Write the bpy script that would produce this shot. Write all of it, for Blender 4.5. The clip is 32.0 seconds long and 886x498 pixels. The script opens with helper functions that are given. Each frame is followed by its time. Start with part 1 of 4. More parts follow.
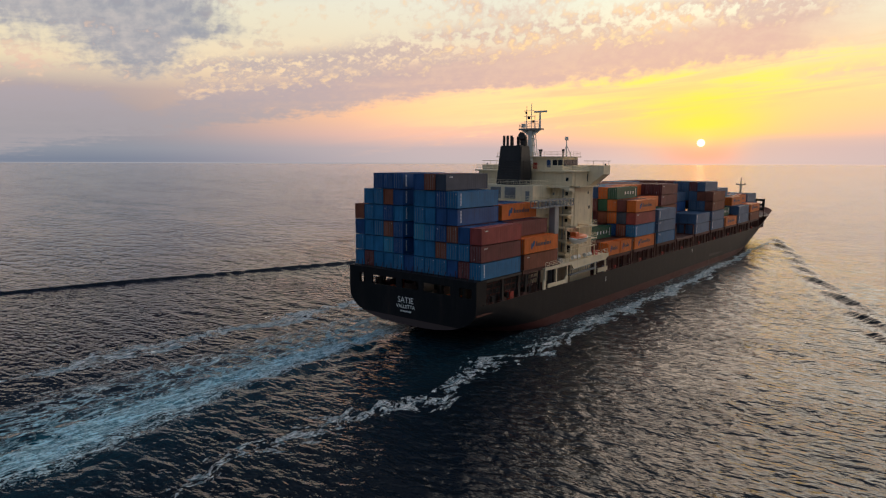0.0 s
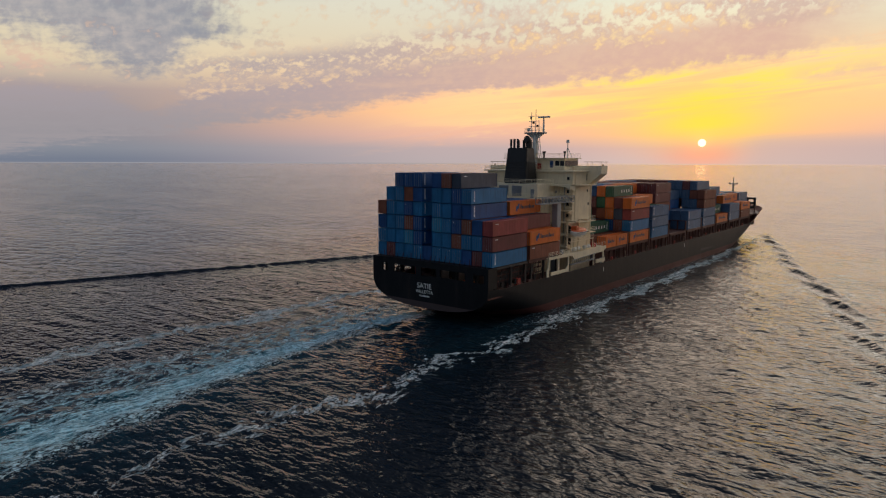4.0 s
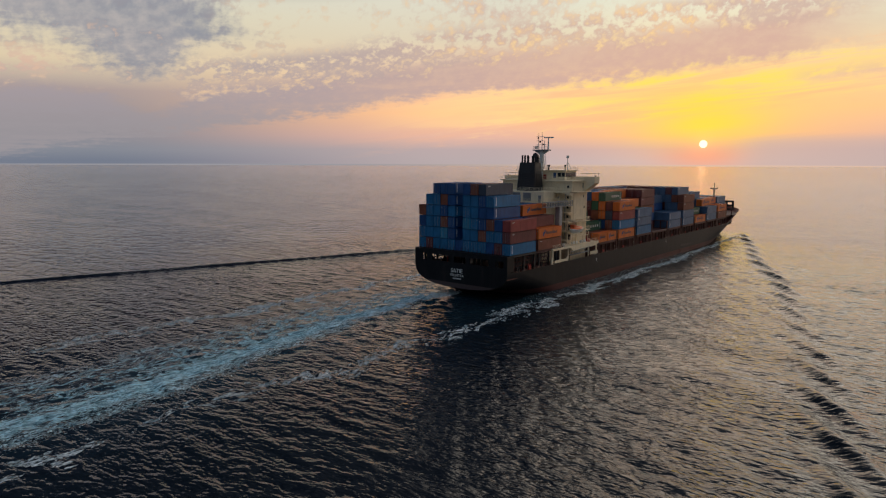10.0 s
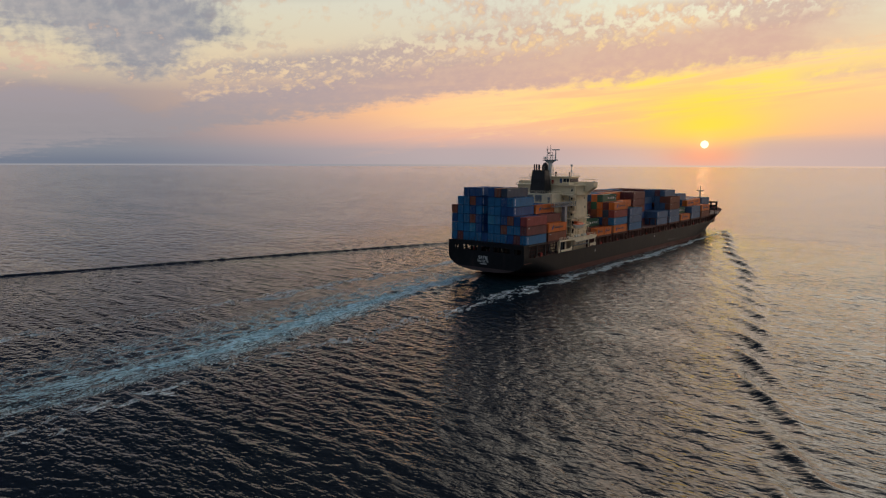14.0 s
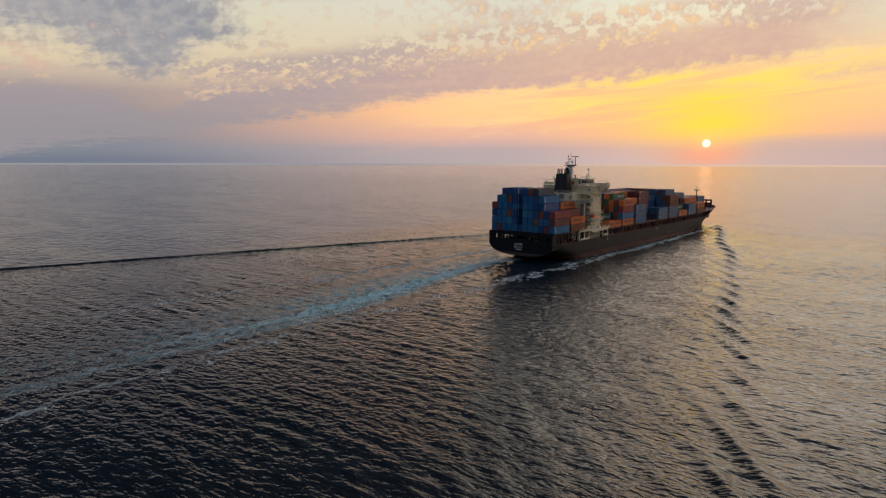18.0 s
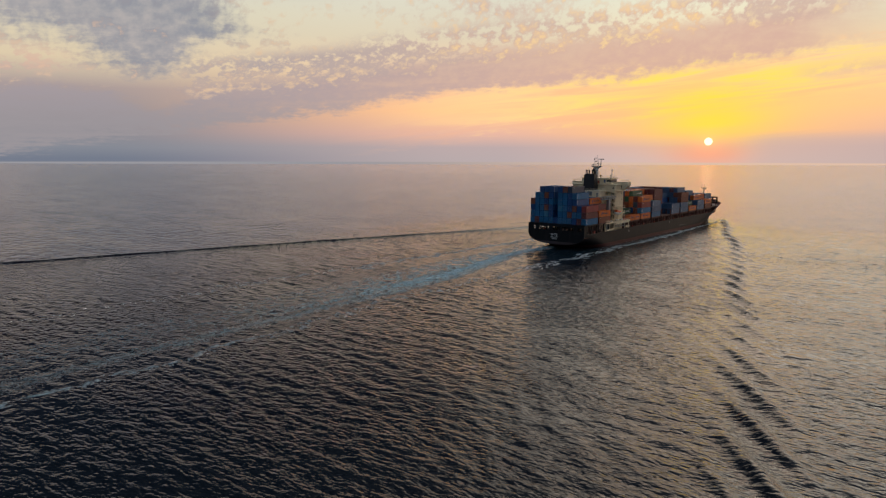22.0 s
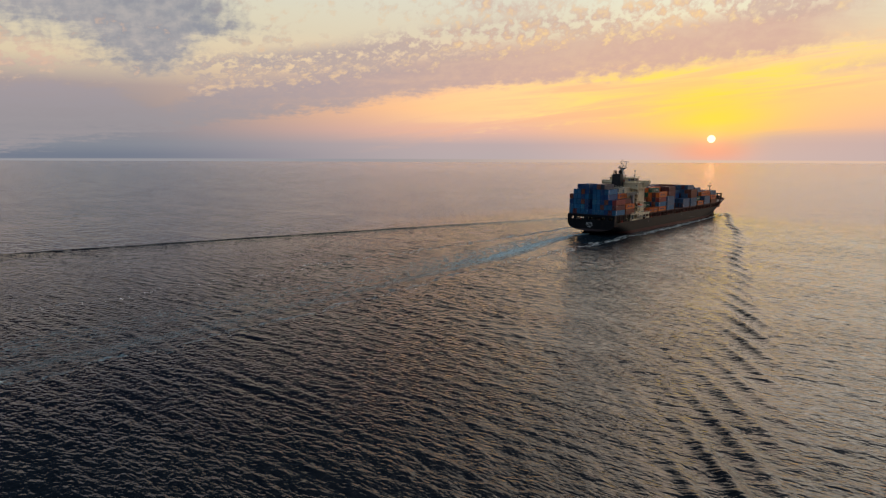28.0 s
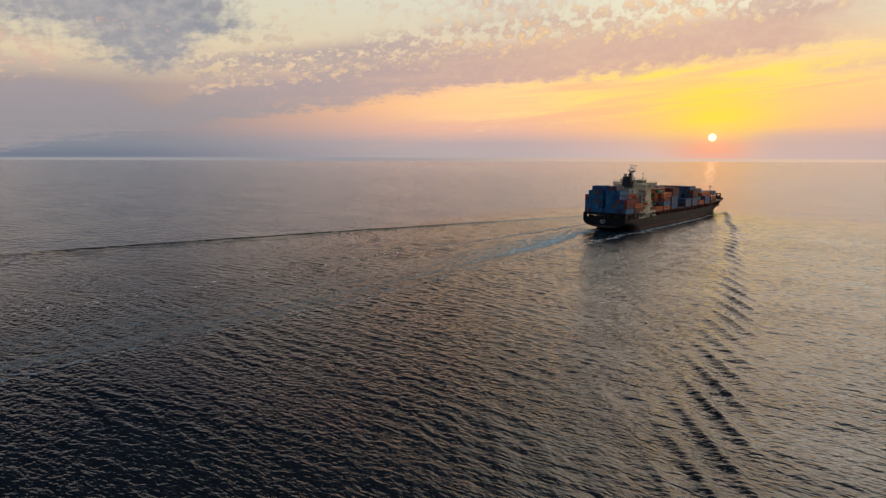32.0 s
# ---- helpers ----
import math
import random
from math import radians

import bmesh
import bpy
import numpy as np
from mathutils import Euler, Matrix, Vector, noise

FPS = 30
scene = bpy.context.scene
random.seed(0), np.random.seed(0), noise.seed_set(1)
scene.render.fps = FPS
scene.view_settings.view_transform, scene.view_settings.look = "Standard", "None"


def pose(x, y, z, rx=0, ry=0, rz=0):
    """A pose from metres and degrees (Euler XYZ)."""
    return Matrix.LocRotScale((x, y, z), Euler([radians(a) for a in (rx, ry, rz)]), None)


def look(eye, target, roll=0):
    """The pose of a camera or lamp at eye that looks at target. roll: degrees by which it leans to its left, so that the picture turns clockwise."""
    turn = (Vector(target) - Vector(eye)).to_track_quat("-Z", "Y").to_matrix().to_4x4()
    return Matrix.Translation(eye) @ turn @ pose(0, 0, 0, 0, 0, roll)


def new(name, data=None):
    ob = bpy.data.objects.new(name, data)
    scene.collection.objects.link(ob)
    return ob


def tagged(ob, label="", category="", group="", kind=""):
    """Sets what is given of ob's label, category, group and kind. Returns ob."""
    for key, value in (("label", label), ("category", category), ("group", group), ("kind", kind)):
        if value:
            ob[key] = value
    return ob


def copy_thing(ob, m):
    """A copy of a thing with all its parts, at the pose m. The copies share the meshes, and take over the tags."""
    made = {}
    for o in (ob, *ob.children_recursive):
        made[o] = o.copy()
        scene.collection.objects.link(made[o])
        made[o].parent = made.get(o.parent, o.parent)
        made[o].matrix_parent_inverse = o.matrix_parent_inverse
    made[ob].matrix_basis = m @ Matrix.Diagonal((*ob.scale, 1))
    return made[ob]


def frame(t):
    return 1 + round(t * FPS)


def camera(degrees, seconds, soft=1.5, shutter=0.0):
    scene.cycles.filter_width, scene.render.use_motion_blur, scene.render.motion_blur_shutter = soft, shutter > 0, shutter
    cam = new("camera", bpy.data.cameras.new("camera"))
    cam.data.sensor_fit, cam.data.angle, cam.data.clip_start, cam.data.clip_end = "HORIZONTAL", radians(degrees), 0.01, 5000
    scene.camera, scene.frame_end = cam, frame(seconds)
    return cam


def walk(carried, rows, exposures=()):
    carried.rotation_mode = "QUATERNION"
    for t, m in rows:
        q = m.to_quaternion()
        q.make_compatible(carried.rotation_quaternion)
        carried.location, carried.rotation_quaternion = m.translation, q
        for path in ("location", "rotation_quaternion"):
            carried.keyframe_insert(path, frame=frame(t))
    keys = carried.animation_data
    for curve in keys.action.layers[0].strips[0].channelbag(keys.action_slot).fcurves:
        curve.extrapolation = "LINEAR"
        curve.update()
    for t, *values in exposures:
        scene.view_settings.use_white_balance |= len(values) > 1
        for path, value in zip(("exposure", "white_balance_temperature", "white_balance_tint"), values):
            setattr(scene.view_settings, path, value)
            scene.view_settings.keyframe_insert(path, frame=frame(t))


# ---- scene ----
SPEED = 4.005   # metres a second, along +x
cam = camera(67.49, 32.0, soft=1.2)
walk(cam, [
    (0, look((-88.45, -78.20, 31.85), (-11.34, -15.94, 18.51), 0.20)),
    (1, look((-87.94, -80.16, 31.96), (-10.89, -17.83, 18.60), 0.22)),
    (2, look((-87.24, -81.88, 32.06), (-10.20, -19.54, 18.69), 0.23)),
    (3, look((-86.44, -83.55, 32.09), (-9.41, -21.21, 18.71), 0.22)),
    (3.5, look((-86.05, -84.40, 32.11), (-9.01, -22.06, 18.74), 0.21)),
    (5.5, look((-84.78, -88.31, 32.00), (-7.82, -25.87, 18.69), 0.15)),
    (6, look((-84.92, -89.63, 32.04), (-7.96, -27.19, 18.70), 0.14)),
    (7, look((-85.95, -92.45, 32.93), (-8.99, -30.01, 19.62), 0.13)),
    (8, look((-88.45, -95.91, 33.92), (-11.47, -33.46, 20.69), 0.14)),
    (9, look((-92.08, -99.95, 34.63), (-15.11, -37.50, 21.39), 0.15)),
    (10, look((-96.64, -104.58, 35.23), (-19.71, -42.06, 22.08), 0.17)),
    (11, look((-101.76, -109.43, 35.90), (-24.85, -46.88, 22.77), 0.18)),
    (12, look((-107.22, -114.52, 36.61), (-30.35, -51.92, 23.48), 0.20)),
    (13, look((-113.20, -119.77, 37.26), (-36.35, -57.16, 24.13), 0.21)),
    (14, look((-120.30, -125.01, 37.99), (-43.46, -62.36, 24.87), 0.21)),
    (14.5, look((-124.02, -127.86, 38.37), (-47.21, -65.19, 25.23), 0.21)),
    (16.5, look((-142.39, -138.52, 39.72), (-65.65, -75.79, 26.49), 0.17)),
    (17, look((-146.75, -140.76, 40.00), (-70.04, -77.99, 26.77), 0.17)),
    (18, look((-155.27, -144.85, 40.50), (-78.60, -82.04, 27.25), 0.16)),
    (19, look((-163.53, -148.47, 40.98), (-86.92, -85.59, 27.65), 0.16)),
    (20, look((-172.09, -151.44, 41.32), (-95.57, -88.47, 27.95), 0.15)),
    (21, look((-180.42, -154.69, 41.80), (-103.89, -91.74, 28.35), 0.13)),
    (22, look((-189.03, -157.86, 42.34), (-112.55, -94.87, 28.85), 0.13)),
    (23, look((-197.74, -161.00, 42.87), (-121.29, -98.00, 29.28), 0.13)),
    (24, look((-206.59, -164.33, 43.29), (-130.19, -101.27, 29.66), 0.13)),
    (25, look((-215.47, -167.95, 43.81), (-139.12, -104.84, 30.12), 0.14)),
    (25.5, look((-219.86, -170.03, 44.05), (-143.53, -106.90, 30.32), 0.15)),
    (27.5, look((-237.91, -178.47, 45.17), (-161.67, -115.26, 31.29), 0.19)),
    (28, look((-242.35, -180.58, 45.59), (-166.12, -117.37, 31.68), 0.20)),
    (29, look((-251.23, -184.71, 46.52), (-175.01, -121.50, 32.53), 0.20)),
    (30, look((-259.86, -189.13, 47.56), (-183.65, -125.92, 33.56), 0.20)),
    (31, look((-268.43, -193.56, 48.63), (-192.26, -130.31, 34.61), 0.19)),
    (32, look((-277.21, -197.54, 49.72), (-201.08, -134.26, 35.61), 0.18)),
], exposures=[(0.0, 0.36), (1.5, 0.33), (3.5, 0.20), (6.0, 0.12), (32.0, 0.12)])
SUN_AZIMUTH, SUN_HEIGHT = 17.93, 1.40   # degrees from +x towards +y, and above the horizon


# ---- node helpers ----
def srgb(r, g, b):
    return tuple((c / 255 / 12.92 if c / 255 <= 0.04045 else ((c / 255 + 0.055) / 1.055) ** 2.4) for c in (r, g, b)) + (1.0,)


class V:
    """A value in a node tree, with arithmetic."""
    tree = None

    def __init__(self, socket):
        self.s = socket

    @staticmethod
    def node(kind, **props):
        n = V.tree.nodes.new(kind)
        for key, value in props.items():
            if key == "operation":
                n.operation = value
            elif key == "noise_dimensions":
                n.noise_dimensions = value
            elif key == "blend_type":
                n.blend_type = value
        return n

    @staticmethod
    def feed(socket, value):
        if isinstance(value, V):
            V.tree.links.new(value.s, socket)
        else:
            socket.default_value = value

    @staticmethod
    def math(op, *args):
        n = V.node("ShaderNodeMath", operation=op)
        for i, a in enumerate(args):
            V.feed(n.inputs[i], a)
        return V(n.outputs[0])

    def __add__(self, o): return V.math("ADD", self, o)
    def __radd__(self, o): return V.math("ADD", o, self)
    def __sub__(self, o): return V.math("SUBTRACT", self, o)
    def __rsub__(self, o): return V.math("SUBTRACT", o, self)
    def __mul__(self, o): return V.math("MULTIPLY", self, o)
    def __rmul__(self, o): return V.math("MULTIPLY", o, self)
    def __truediv__(self, o): return V.math("DIVIDE", self, o)
    def __rtruediv__(self, o): return V.math("DIVIDE", o, self)


def gauss(x):
    return V.math("EXPONENT", x * x * -1.0)


def ramp01(x, lo, hi):
    """0 at lo, 1 at hi, smooth between."""
    n = V.node("ShaderNodeMapRange")
    n.interpolation_type = "SMOOTHSTEP"
    for i, a in enumerate((x, lo, hi, 0.0, 1.0)):
        V.feed(n.inputs[i], a)
    return V(n.outputs[0])


def vec(x, y, z):
    n = V.node("ShaderNodeCombineXYZ")
    for i, a in enumerate((x, y, z)):
        V.feed(n.inputs[i], a)
    return V(n.outputs[0])


def split(v):
    n = V.node("ShaderNodeSeparateXYZ")
    V.feed(n.inputs[0], v)
    return V(n.outputs[0]), V(n.outputs[1]), V(n.outputs[2])


def fbm(v, scale, detail=4.0, rough=0.55, distort=0.0):
    n = V.node("ShaderNodeTexNoise", noise_dimensions="3D")
    V.feed(n.inputs["Vector"], v)
    n.inputs["Scale"].default_value, n.inputs["Detail"].default_value = scale, detail
    n.inputs["Roughness"].default_value, n.inputs["Distortion"].default_value = rough, distort
    return V(n.outputs["Fac"])


def cell_edge(v, scale):
    """Distance to the nearest edge between scattered cells."""
    n = V.node("ShaderNodeTexVoronoi")
    n.voronoi_dimensions, n.feature = "2D", "DISTANCE_TO_EDGE"
    V.feed(n.inputs["Vector"], v)
    n.inputs["Scale"].default_value = scale
    return V(n.outputs["Distance"])


def colours(x, *stops):
    n = V.node("ShaderNodeValToRGB")
    V.feed(n.inputs[0], x)
    e = n.color_ramp.elements
    while len(e) < len(stops):
        e.new(0.5)
    for item, (p, c) in zip(e, stops):
        item.position, item.color = p, c
    return V(n.outputs[0])


def blend(f, a, b, mode="MIX"):
    n = V.node("ShaderNodeMix", blend_type=mode)
    n.data_type = "RGBA"
    V.feed(n.inputs[0], f)
    V.feed(n.inputs[6], a)
    V.feed(n.inputs[7], b)
    return V(n.outputs[2])


# ---- sky and sun ----
def make_sky():
    world = bpy.data.worlds.new("sunset_sky")
    scene.world = world
    world.use_nodes = True
    tree = world.node_tree
    tree.nodes.clear()
    V.tree = tree
    way = V(V.node("ShaderNodeTexCoord").outputs["Generated"])
    dx, dy, dz = split(way)
    flat = V.math("SQRT", dx * dx + dy * dy)
    height = V.math("ARCTAN2", dz, flat) * (180 / math.pi)
    ca, sa = math.cos(radians(SUN_AZIMUTH)), math.sin(radians(SUN_AZIMUTH))
    side = V.math("ARCTAN2", dy * ca - dx * sa, dx * ca + dy * sa) * (180 / math.pi)
    spread = V.math("ABSOLUTE", side)
    up = V.math("MAXIMUM", height, 0.0)

    sky = V.node("ShaderNodeTexSky")
    sky.sky_type, sky.sun_disc = "NISHITA", False
    sky.sun_elevation, sky.sun_rotation = radians(SUN_HEIGHT), radians(90 - SUN_AZIMUTH)
    clear = blend(1.0, V(sky.outputs[0]), (0.045, 0.045, 0.045, 1), "MULTIPLY")

    # haze over the horizon: towards the sun, beside it, and far to its side
    e = up / 16.0
    near = colours(e, (0.0, srgb(208, 180, 172)), (0.06, srgb(216, 176, 162)), (0.13, srgb(250, 190, 132)), (0.33, srgb(255, 208, 128)),
                   (0.48, srgb(250, 212, 152)), (0.64, srgb(236, 220, 184)), (0.8, srgb(226, 226, 204)), (1.0, srgb(216, 222, 210)))
    middle = colours(e, (0.0, srgb(180, 165, 165)), (0.06, srgb(184, 165, 164)), (0.13, srgb(226, 178, 158)), (0.25, srgb(255, 194, 142)),
                     (0.40, srgb(244, 200, 156)), (0.62, srgb(218, 204, 178)), (1.0, srgb(214, 220, 208)))
    far = colours(e, (0.0, srgb(112, 119, 134)), (0.05, srgb(128, 132, 142)), (0.20, srgb(147, 139, 142)), (0.33, srgb(166, 151, 148)),
                  (0.46, srgb(214, 196, 166)), (0.72, srgb(212, 206, 182)), (1.0, srgb(192, 202, 204)))
    haze = blend(ramp01(spread, 2.5, 18.0), near, middle)
    haze = blend(ramp01(side, 18.0, 50.0), haze, far)

    # cloud sheet seen at a slant: fine puffs, larger rags, and the slow swell of cover
    px, py = dx / (dz + 0.045), dy / (dz + 0.045)
    rank = V.math("LOGARITHM", V.math("MAXIMUM", height, 0.0) + 2.5, math.e)
    puffs = fbm(vec(side * 0.80, rank * 12.0 + side * 0.10, 1.0), 1.45, 4.0, 0.54, 0.12)
    rags = fbm(vec(px, py, 6.0), 0.62, 5.0, 0.6, 0.8)
    slow = fbm(vec(side * 0.05, height * 0.16, 2.0), 1.0, 3.0, 0.5)
    beyond = V.math("MAXIMUM", side - 20.0, 0.0)
    slant = height + side * 0.095 + beyond * 0.05
    tilt = slant + (rags - 0.5) * 2.6 + (puffs - 0.5) * 1.8
    warmth = ramp01(spread, 2.0, 46.0)
    shaded = blend(warmth, srgb(210, 172, 156), srgb(160, 150, 156))
    lit = blend(warmth, srgb(255, 216, 146), srgb(232, 196, 156))
    # scattered puffs in the upper sky, lit from below
    cover = ramp01(puffs * 0.62 + rags * 0.35 + slow * 0.45, 0.66, 0.86) * ramp01(tilt, 11.2, 12.8) * (0.45 + 0.55 * ramp01(side, 2.0, 18.0))
    edge = ramp01(puffs - (rags - 0.5) * 0.4, 0.46, 0.68)
    cloud = blend(cover * 0.80, haze, blend(edge * 0.62, shaded, lit))
    # the long bank, its lower edge climbing towards the sun's far side
    dip = gauss((side - 44.0) / 2.6) * 1.5
    top = tilt + dip - ramp01(side, 45.0, 54.0) * 1.6
    solid = ramp01(tilt, 6.9, 8.1) * (1.0 - ramp01(top, 9.7, 10.9)) * ramp01(side + (rags - 0.5) * 8.0, -14.0, -3.0)
    cloud = blend(solid * (0.74 + 0.22 * ramp01(rags * 0.6 + puffs * 0.4, 0.36, 0.60)), cloud, blend(ramp01(height, 2.0, 6.5), blend(warmth, srgb(216, 180, 160), srgb(150, 144, 148)), shaded))
    # its ragged crest breaks into small lit puffs
    crest = ramp01(tilt, 9.3, 10.4) * (1.0 - ramp01(tilt, 12.0, 13.4)) * (1.0 - ramp01(side, 40.5, 44.5)) * ramp01(side, -13.0, -6.0)
    dim = blend(warmth, srgb(200, 168, 156), srgb(154, 148, 156))
    cloud = blend(crest * ramp01(puffs + (rags - 0.5) * 0.6, 0.36, 0.56) * 0.80, cloud, blend(ramp01(rags + (puffs - 0.5) * 0.4, 0.40, 0.62), shaded, dim))
    cloud = blend(crest * ramp01(puffs + (slow - 0.5) * 0.5, 0.46, 0.74) * 0.70, cloud, blend(ramp01(rags, 0.44, 0.66) * 0.7, lit, haze))
    # bright streaks under the bank
    streak = fbm(vec(side * 0.035, slant * 0.46, 7.0), 2.2, 5.0, 0.6, 0.5)
    band = ramp01(streak, 0.42, 0.62) * ramp01(tilt, 3.4, 5.0) * (1.0 - ramp01(tilt, 6.9, 7.9)) * (1.0 - ramp01(side, 12.0, 30.0))
    cloud = blend(band * 0.85, cloud, blend(ramp01(spread, 0.0, 18.0), srgb(255, 224, 84), srgb(255, 212, 146)))
    dusky = ramp01(streak, 0.50, 0.34) * ramp01(tilt, 3.0, 4.6) * (1.0 - ramp01(tilt, 7.2, 8.2)) * (1.0 - ramp01(side, 12.0, 34.0))
    cloud = blend(dusky * 0.45, cloud, srgb(242, 182, 138))
    # a thin mauve streak on the sun's far side
    wisp = gauss((height + side * 0.05 - 6.1 + (rags - 0.5) * 1.2) / 0.55) * ramp01(side, -4.0, -8.0) * ramp01(puffs * 0.5 + rags * 0.5, 0.38, 0.56)
    cloud = blend(wisp * 0.55, cloud, srgb(222, 184, 158))
    # grey cloud high on the side away from the sun, its underside warmed in places
    ledge = 8.7 - ramp01(side, 52.0, 44.5) * 2.4 + ramp01(side, 44.0, 39.0) * 3.5
    mass = ramp01(height - ledge + (rags - 0.5) * 6.5 + (puffs - 0.5) * 3.5, -1.0, 1.6) * ramp01(side + (rags - 0.5) * 10.0 + (puffs - 0.5) * 5.0, 37.0, 43.0)
    warm = ramp01(slow * 0.5 + puffs * 0.6, 0.56, 0.70) * (1.0 - ramp01(height, 9.0, 11.0))
    cloud = blend(mass * 0.88, cloud, blend(warm * 0.75, blend(ramp01(rags * 0.6 + puffs * 0.4, 0.36, 0.62), srgb(168, 162, 164), srgb(134, 138, 150)), srgb(226, 188, 158)))
    pink = gauss((height - 7.0 + (rags - 0.5) * 1.6) / 0.8) * ramp01(side, 49.0, 53.0) * ramp01(puffs, 0.42, 0.56)
    cloud = blend(pink * 0.55, cloud, srgb(214, 176, 158))

    # glow about the sun
    gx, gy = side / 4.6, (height - 3.5) / 2.2
    glow = V.math("EXPONENT", (gx * gx + gy * gy) * -1.0)
    cloud = blend(glow * (0.40 + streak * 0.7), cloud, srgb(255, 222, 56))
    ember = gauss(side / 3.2) * gauss((height - 0.4) / 1.1)
    cloud = blend(ember * 0.50, cloud, srgb(255, 146, 96))
    murk = (1.0 - ramp01(height + (streak - 0.5) * 0.8, 1.3, 2.3)) * ramp01(side, -1.5, -5.0)
    cloud = blend(murk * 0.6, cloud, srgb(198, 172, 164))
    rx, ry = side, height - SUN_HEIGHT
    apart = V.math("SQRT", rx * rx + ry * ry)
    cloud = blend(1.0, cloud, blend(V.math("EXPONENT", apart * -1.5), (0, 0, 0, 1), (0.32, 0.10, 0.02, 1)), "ADD")

    # sheen of the farthest sea, painted into the sky just below the horizon
    gleam = blend(ramp01(side, -2.0, 34.0), srgb(216, 184, 162), srgb(146, 145, 150))
    cloud = blend(ramp01(height, -0.22, -0.32), cloud, gleam)

    # above and behind, tones added over the clear sky to light sea and ship
    rise = ramp01(height, 13.0, 50.0)
    # unseen bright band towards the sun, added so the sea reflects more
    sunward = blend(ramp01(height, 19.0, 46.0), (3.3, 2.95, 2.52, 1), (0.30, 0.33, 0.39, 1))
    away = blend(ramp01(side, 30.0, 50.0), srgb(64, 69, 84), srgb(40, 48, 69))
    # unseen zenith lifted to brighten the foam
    away = blend(ramp01(height, 38.0, 62.0), away, srgb(152, 163, 181))
    # orange column added out of view, to tint the water below the sun
    sunward = blend(gauss((side - 1.0) / 6.0) * (1.0 - ramp01(height, 24.0, 40.0)) * 0.45, sunward, (3.6, 2.3, 1.5, 1))
    veil = blend(ramp01(side, -6.0, 26.0), sunward, away)
    veil = blend(ramp01(side, -28.0, -75.0), veil, blend(rise, srgb(176, 160, 150), srgb(100, 106, 120)))
    upper = blend(0.8, clear, veil)
    whole = blend(ramp01(height + ramp01(side, 8.0, 40.0) * 1.5 + ramp01(side, 43.0, 50.0) * 0.8 + ramp01(side, 56.0, 70.0) * 13.0, 13.6, 16.0), cloud, upper)
    behind = blend(0.72, clear, blend(ramp01(height, 0.0, 25.0), srgb(128, 134, 143), srgb(122, 134, 149)))
    left_back, right_back = ramp01(side, 95.0, 140.0), ramp01(side, -50.0, -120.0)
    whole = blend(V.math("MAXIMUM", left_back, right_back), whole, behind)
    disc = 1.0 - ramp01(apart, 0.26, 0.34)
    whole = blend(disc, whole, (1.5, 1.35, 0.85, 1))
    back = V.node("ShaderNodeBackground")
    V.feed(back.inputs[0], whole)
    back.inputs[1].default_value = 1.0
    out = V.node("ShaderNodeOutputWorld")
    tree.links.new(back.outputs[0], out.inputs[0])


make_sky()
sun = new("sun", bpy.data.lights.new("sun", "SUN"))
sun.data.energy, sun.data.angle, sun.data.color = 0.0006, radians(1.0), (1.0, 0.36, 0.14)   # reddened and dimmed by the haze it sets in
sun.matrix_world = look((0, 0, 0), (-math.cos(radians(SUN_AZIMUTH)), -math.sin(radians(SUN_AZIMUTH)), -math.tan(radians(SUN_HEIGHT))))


# ---- materials ----
def material(name):
    m = bpy.data.materials.new(name)
    m.use_nodes = True
    V.tree = m.node_tree
    bsdf = m.node_tree.nodes["Principled BSDF"]
    return m, bsdf


def relief(bsdf, height, distance, strength=1.0):
    b = V.node("ShaderNodeBump")
    b.inputs["Strength"].default_value, b.inputs["Distance"].default_value = strength, distance
    V.feed(b.inputs["Height"], height)
    V.tree.links.new(b.outputs[0], bsdf.inputs["Normal"])


def paint(name, rgb, rough=0.5, metal=0.0, wear=0.25, rust=0.15, vary=0.10):
    """Weathered ship's paint: tone shifts, streaks running down, rust specks."""
    m, bsdf = material(name)
    p = V(V.node("ShaderNodeTexCoord").outputs["Object"])
    x, y, z = split(p)
    seed = V(V.node("ShaderNodeObjectInfo").outputs["Random"])
    q = vec(x, y, z + seed * 40.0)
    broad = fbm(q, 0.35, 3.0)
    fine = fbm(q, 4.0, 5.0, 0.65)
    runs = fbm(vec(x * 2.2, y * 2.2, z * 0.18 + seed * 30.0), 1.0, 4.0, 0.6)
    base = (*rgb, 1.0)
    faded = tuple(min(1.0, c * (1 + wear) + 0.02 * wear) for c in rgb) + (1.0,)
    grime = tuple(c * (1 - wear * 1.2) for c in rgb) + (1.0,)
    c = blend(ramp01(broad, 0.35, 0.68), base, faded)
    c = blend(ramp01(runs, 0.5, 0.75) * 0.8, c, grime)
    c = blend(ramp01(fine * 0.6 + runs * 0.5, 0.66, 0.74) * rust, c, (0.10, 0.038, 0.015, 1))
    tone = blend(1.0, c, blend(seed, (1 - vary, 1 - vary, 1 - vary, 1), (1 + vary, 1 + vary, 1 + vary, 1)), "MULTIPLY")
    V.feed(bsdf.inputs["Base Color"], tone)
    V.feed(bsdf.inputs["Roughness"], fine * 0.3 + (rough - 0.15))
    bsdf.inputs["Metallic"].default_value = metal
    relief(bsdf, fine * 0.5 + broad, 0.012)
    return m


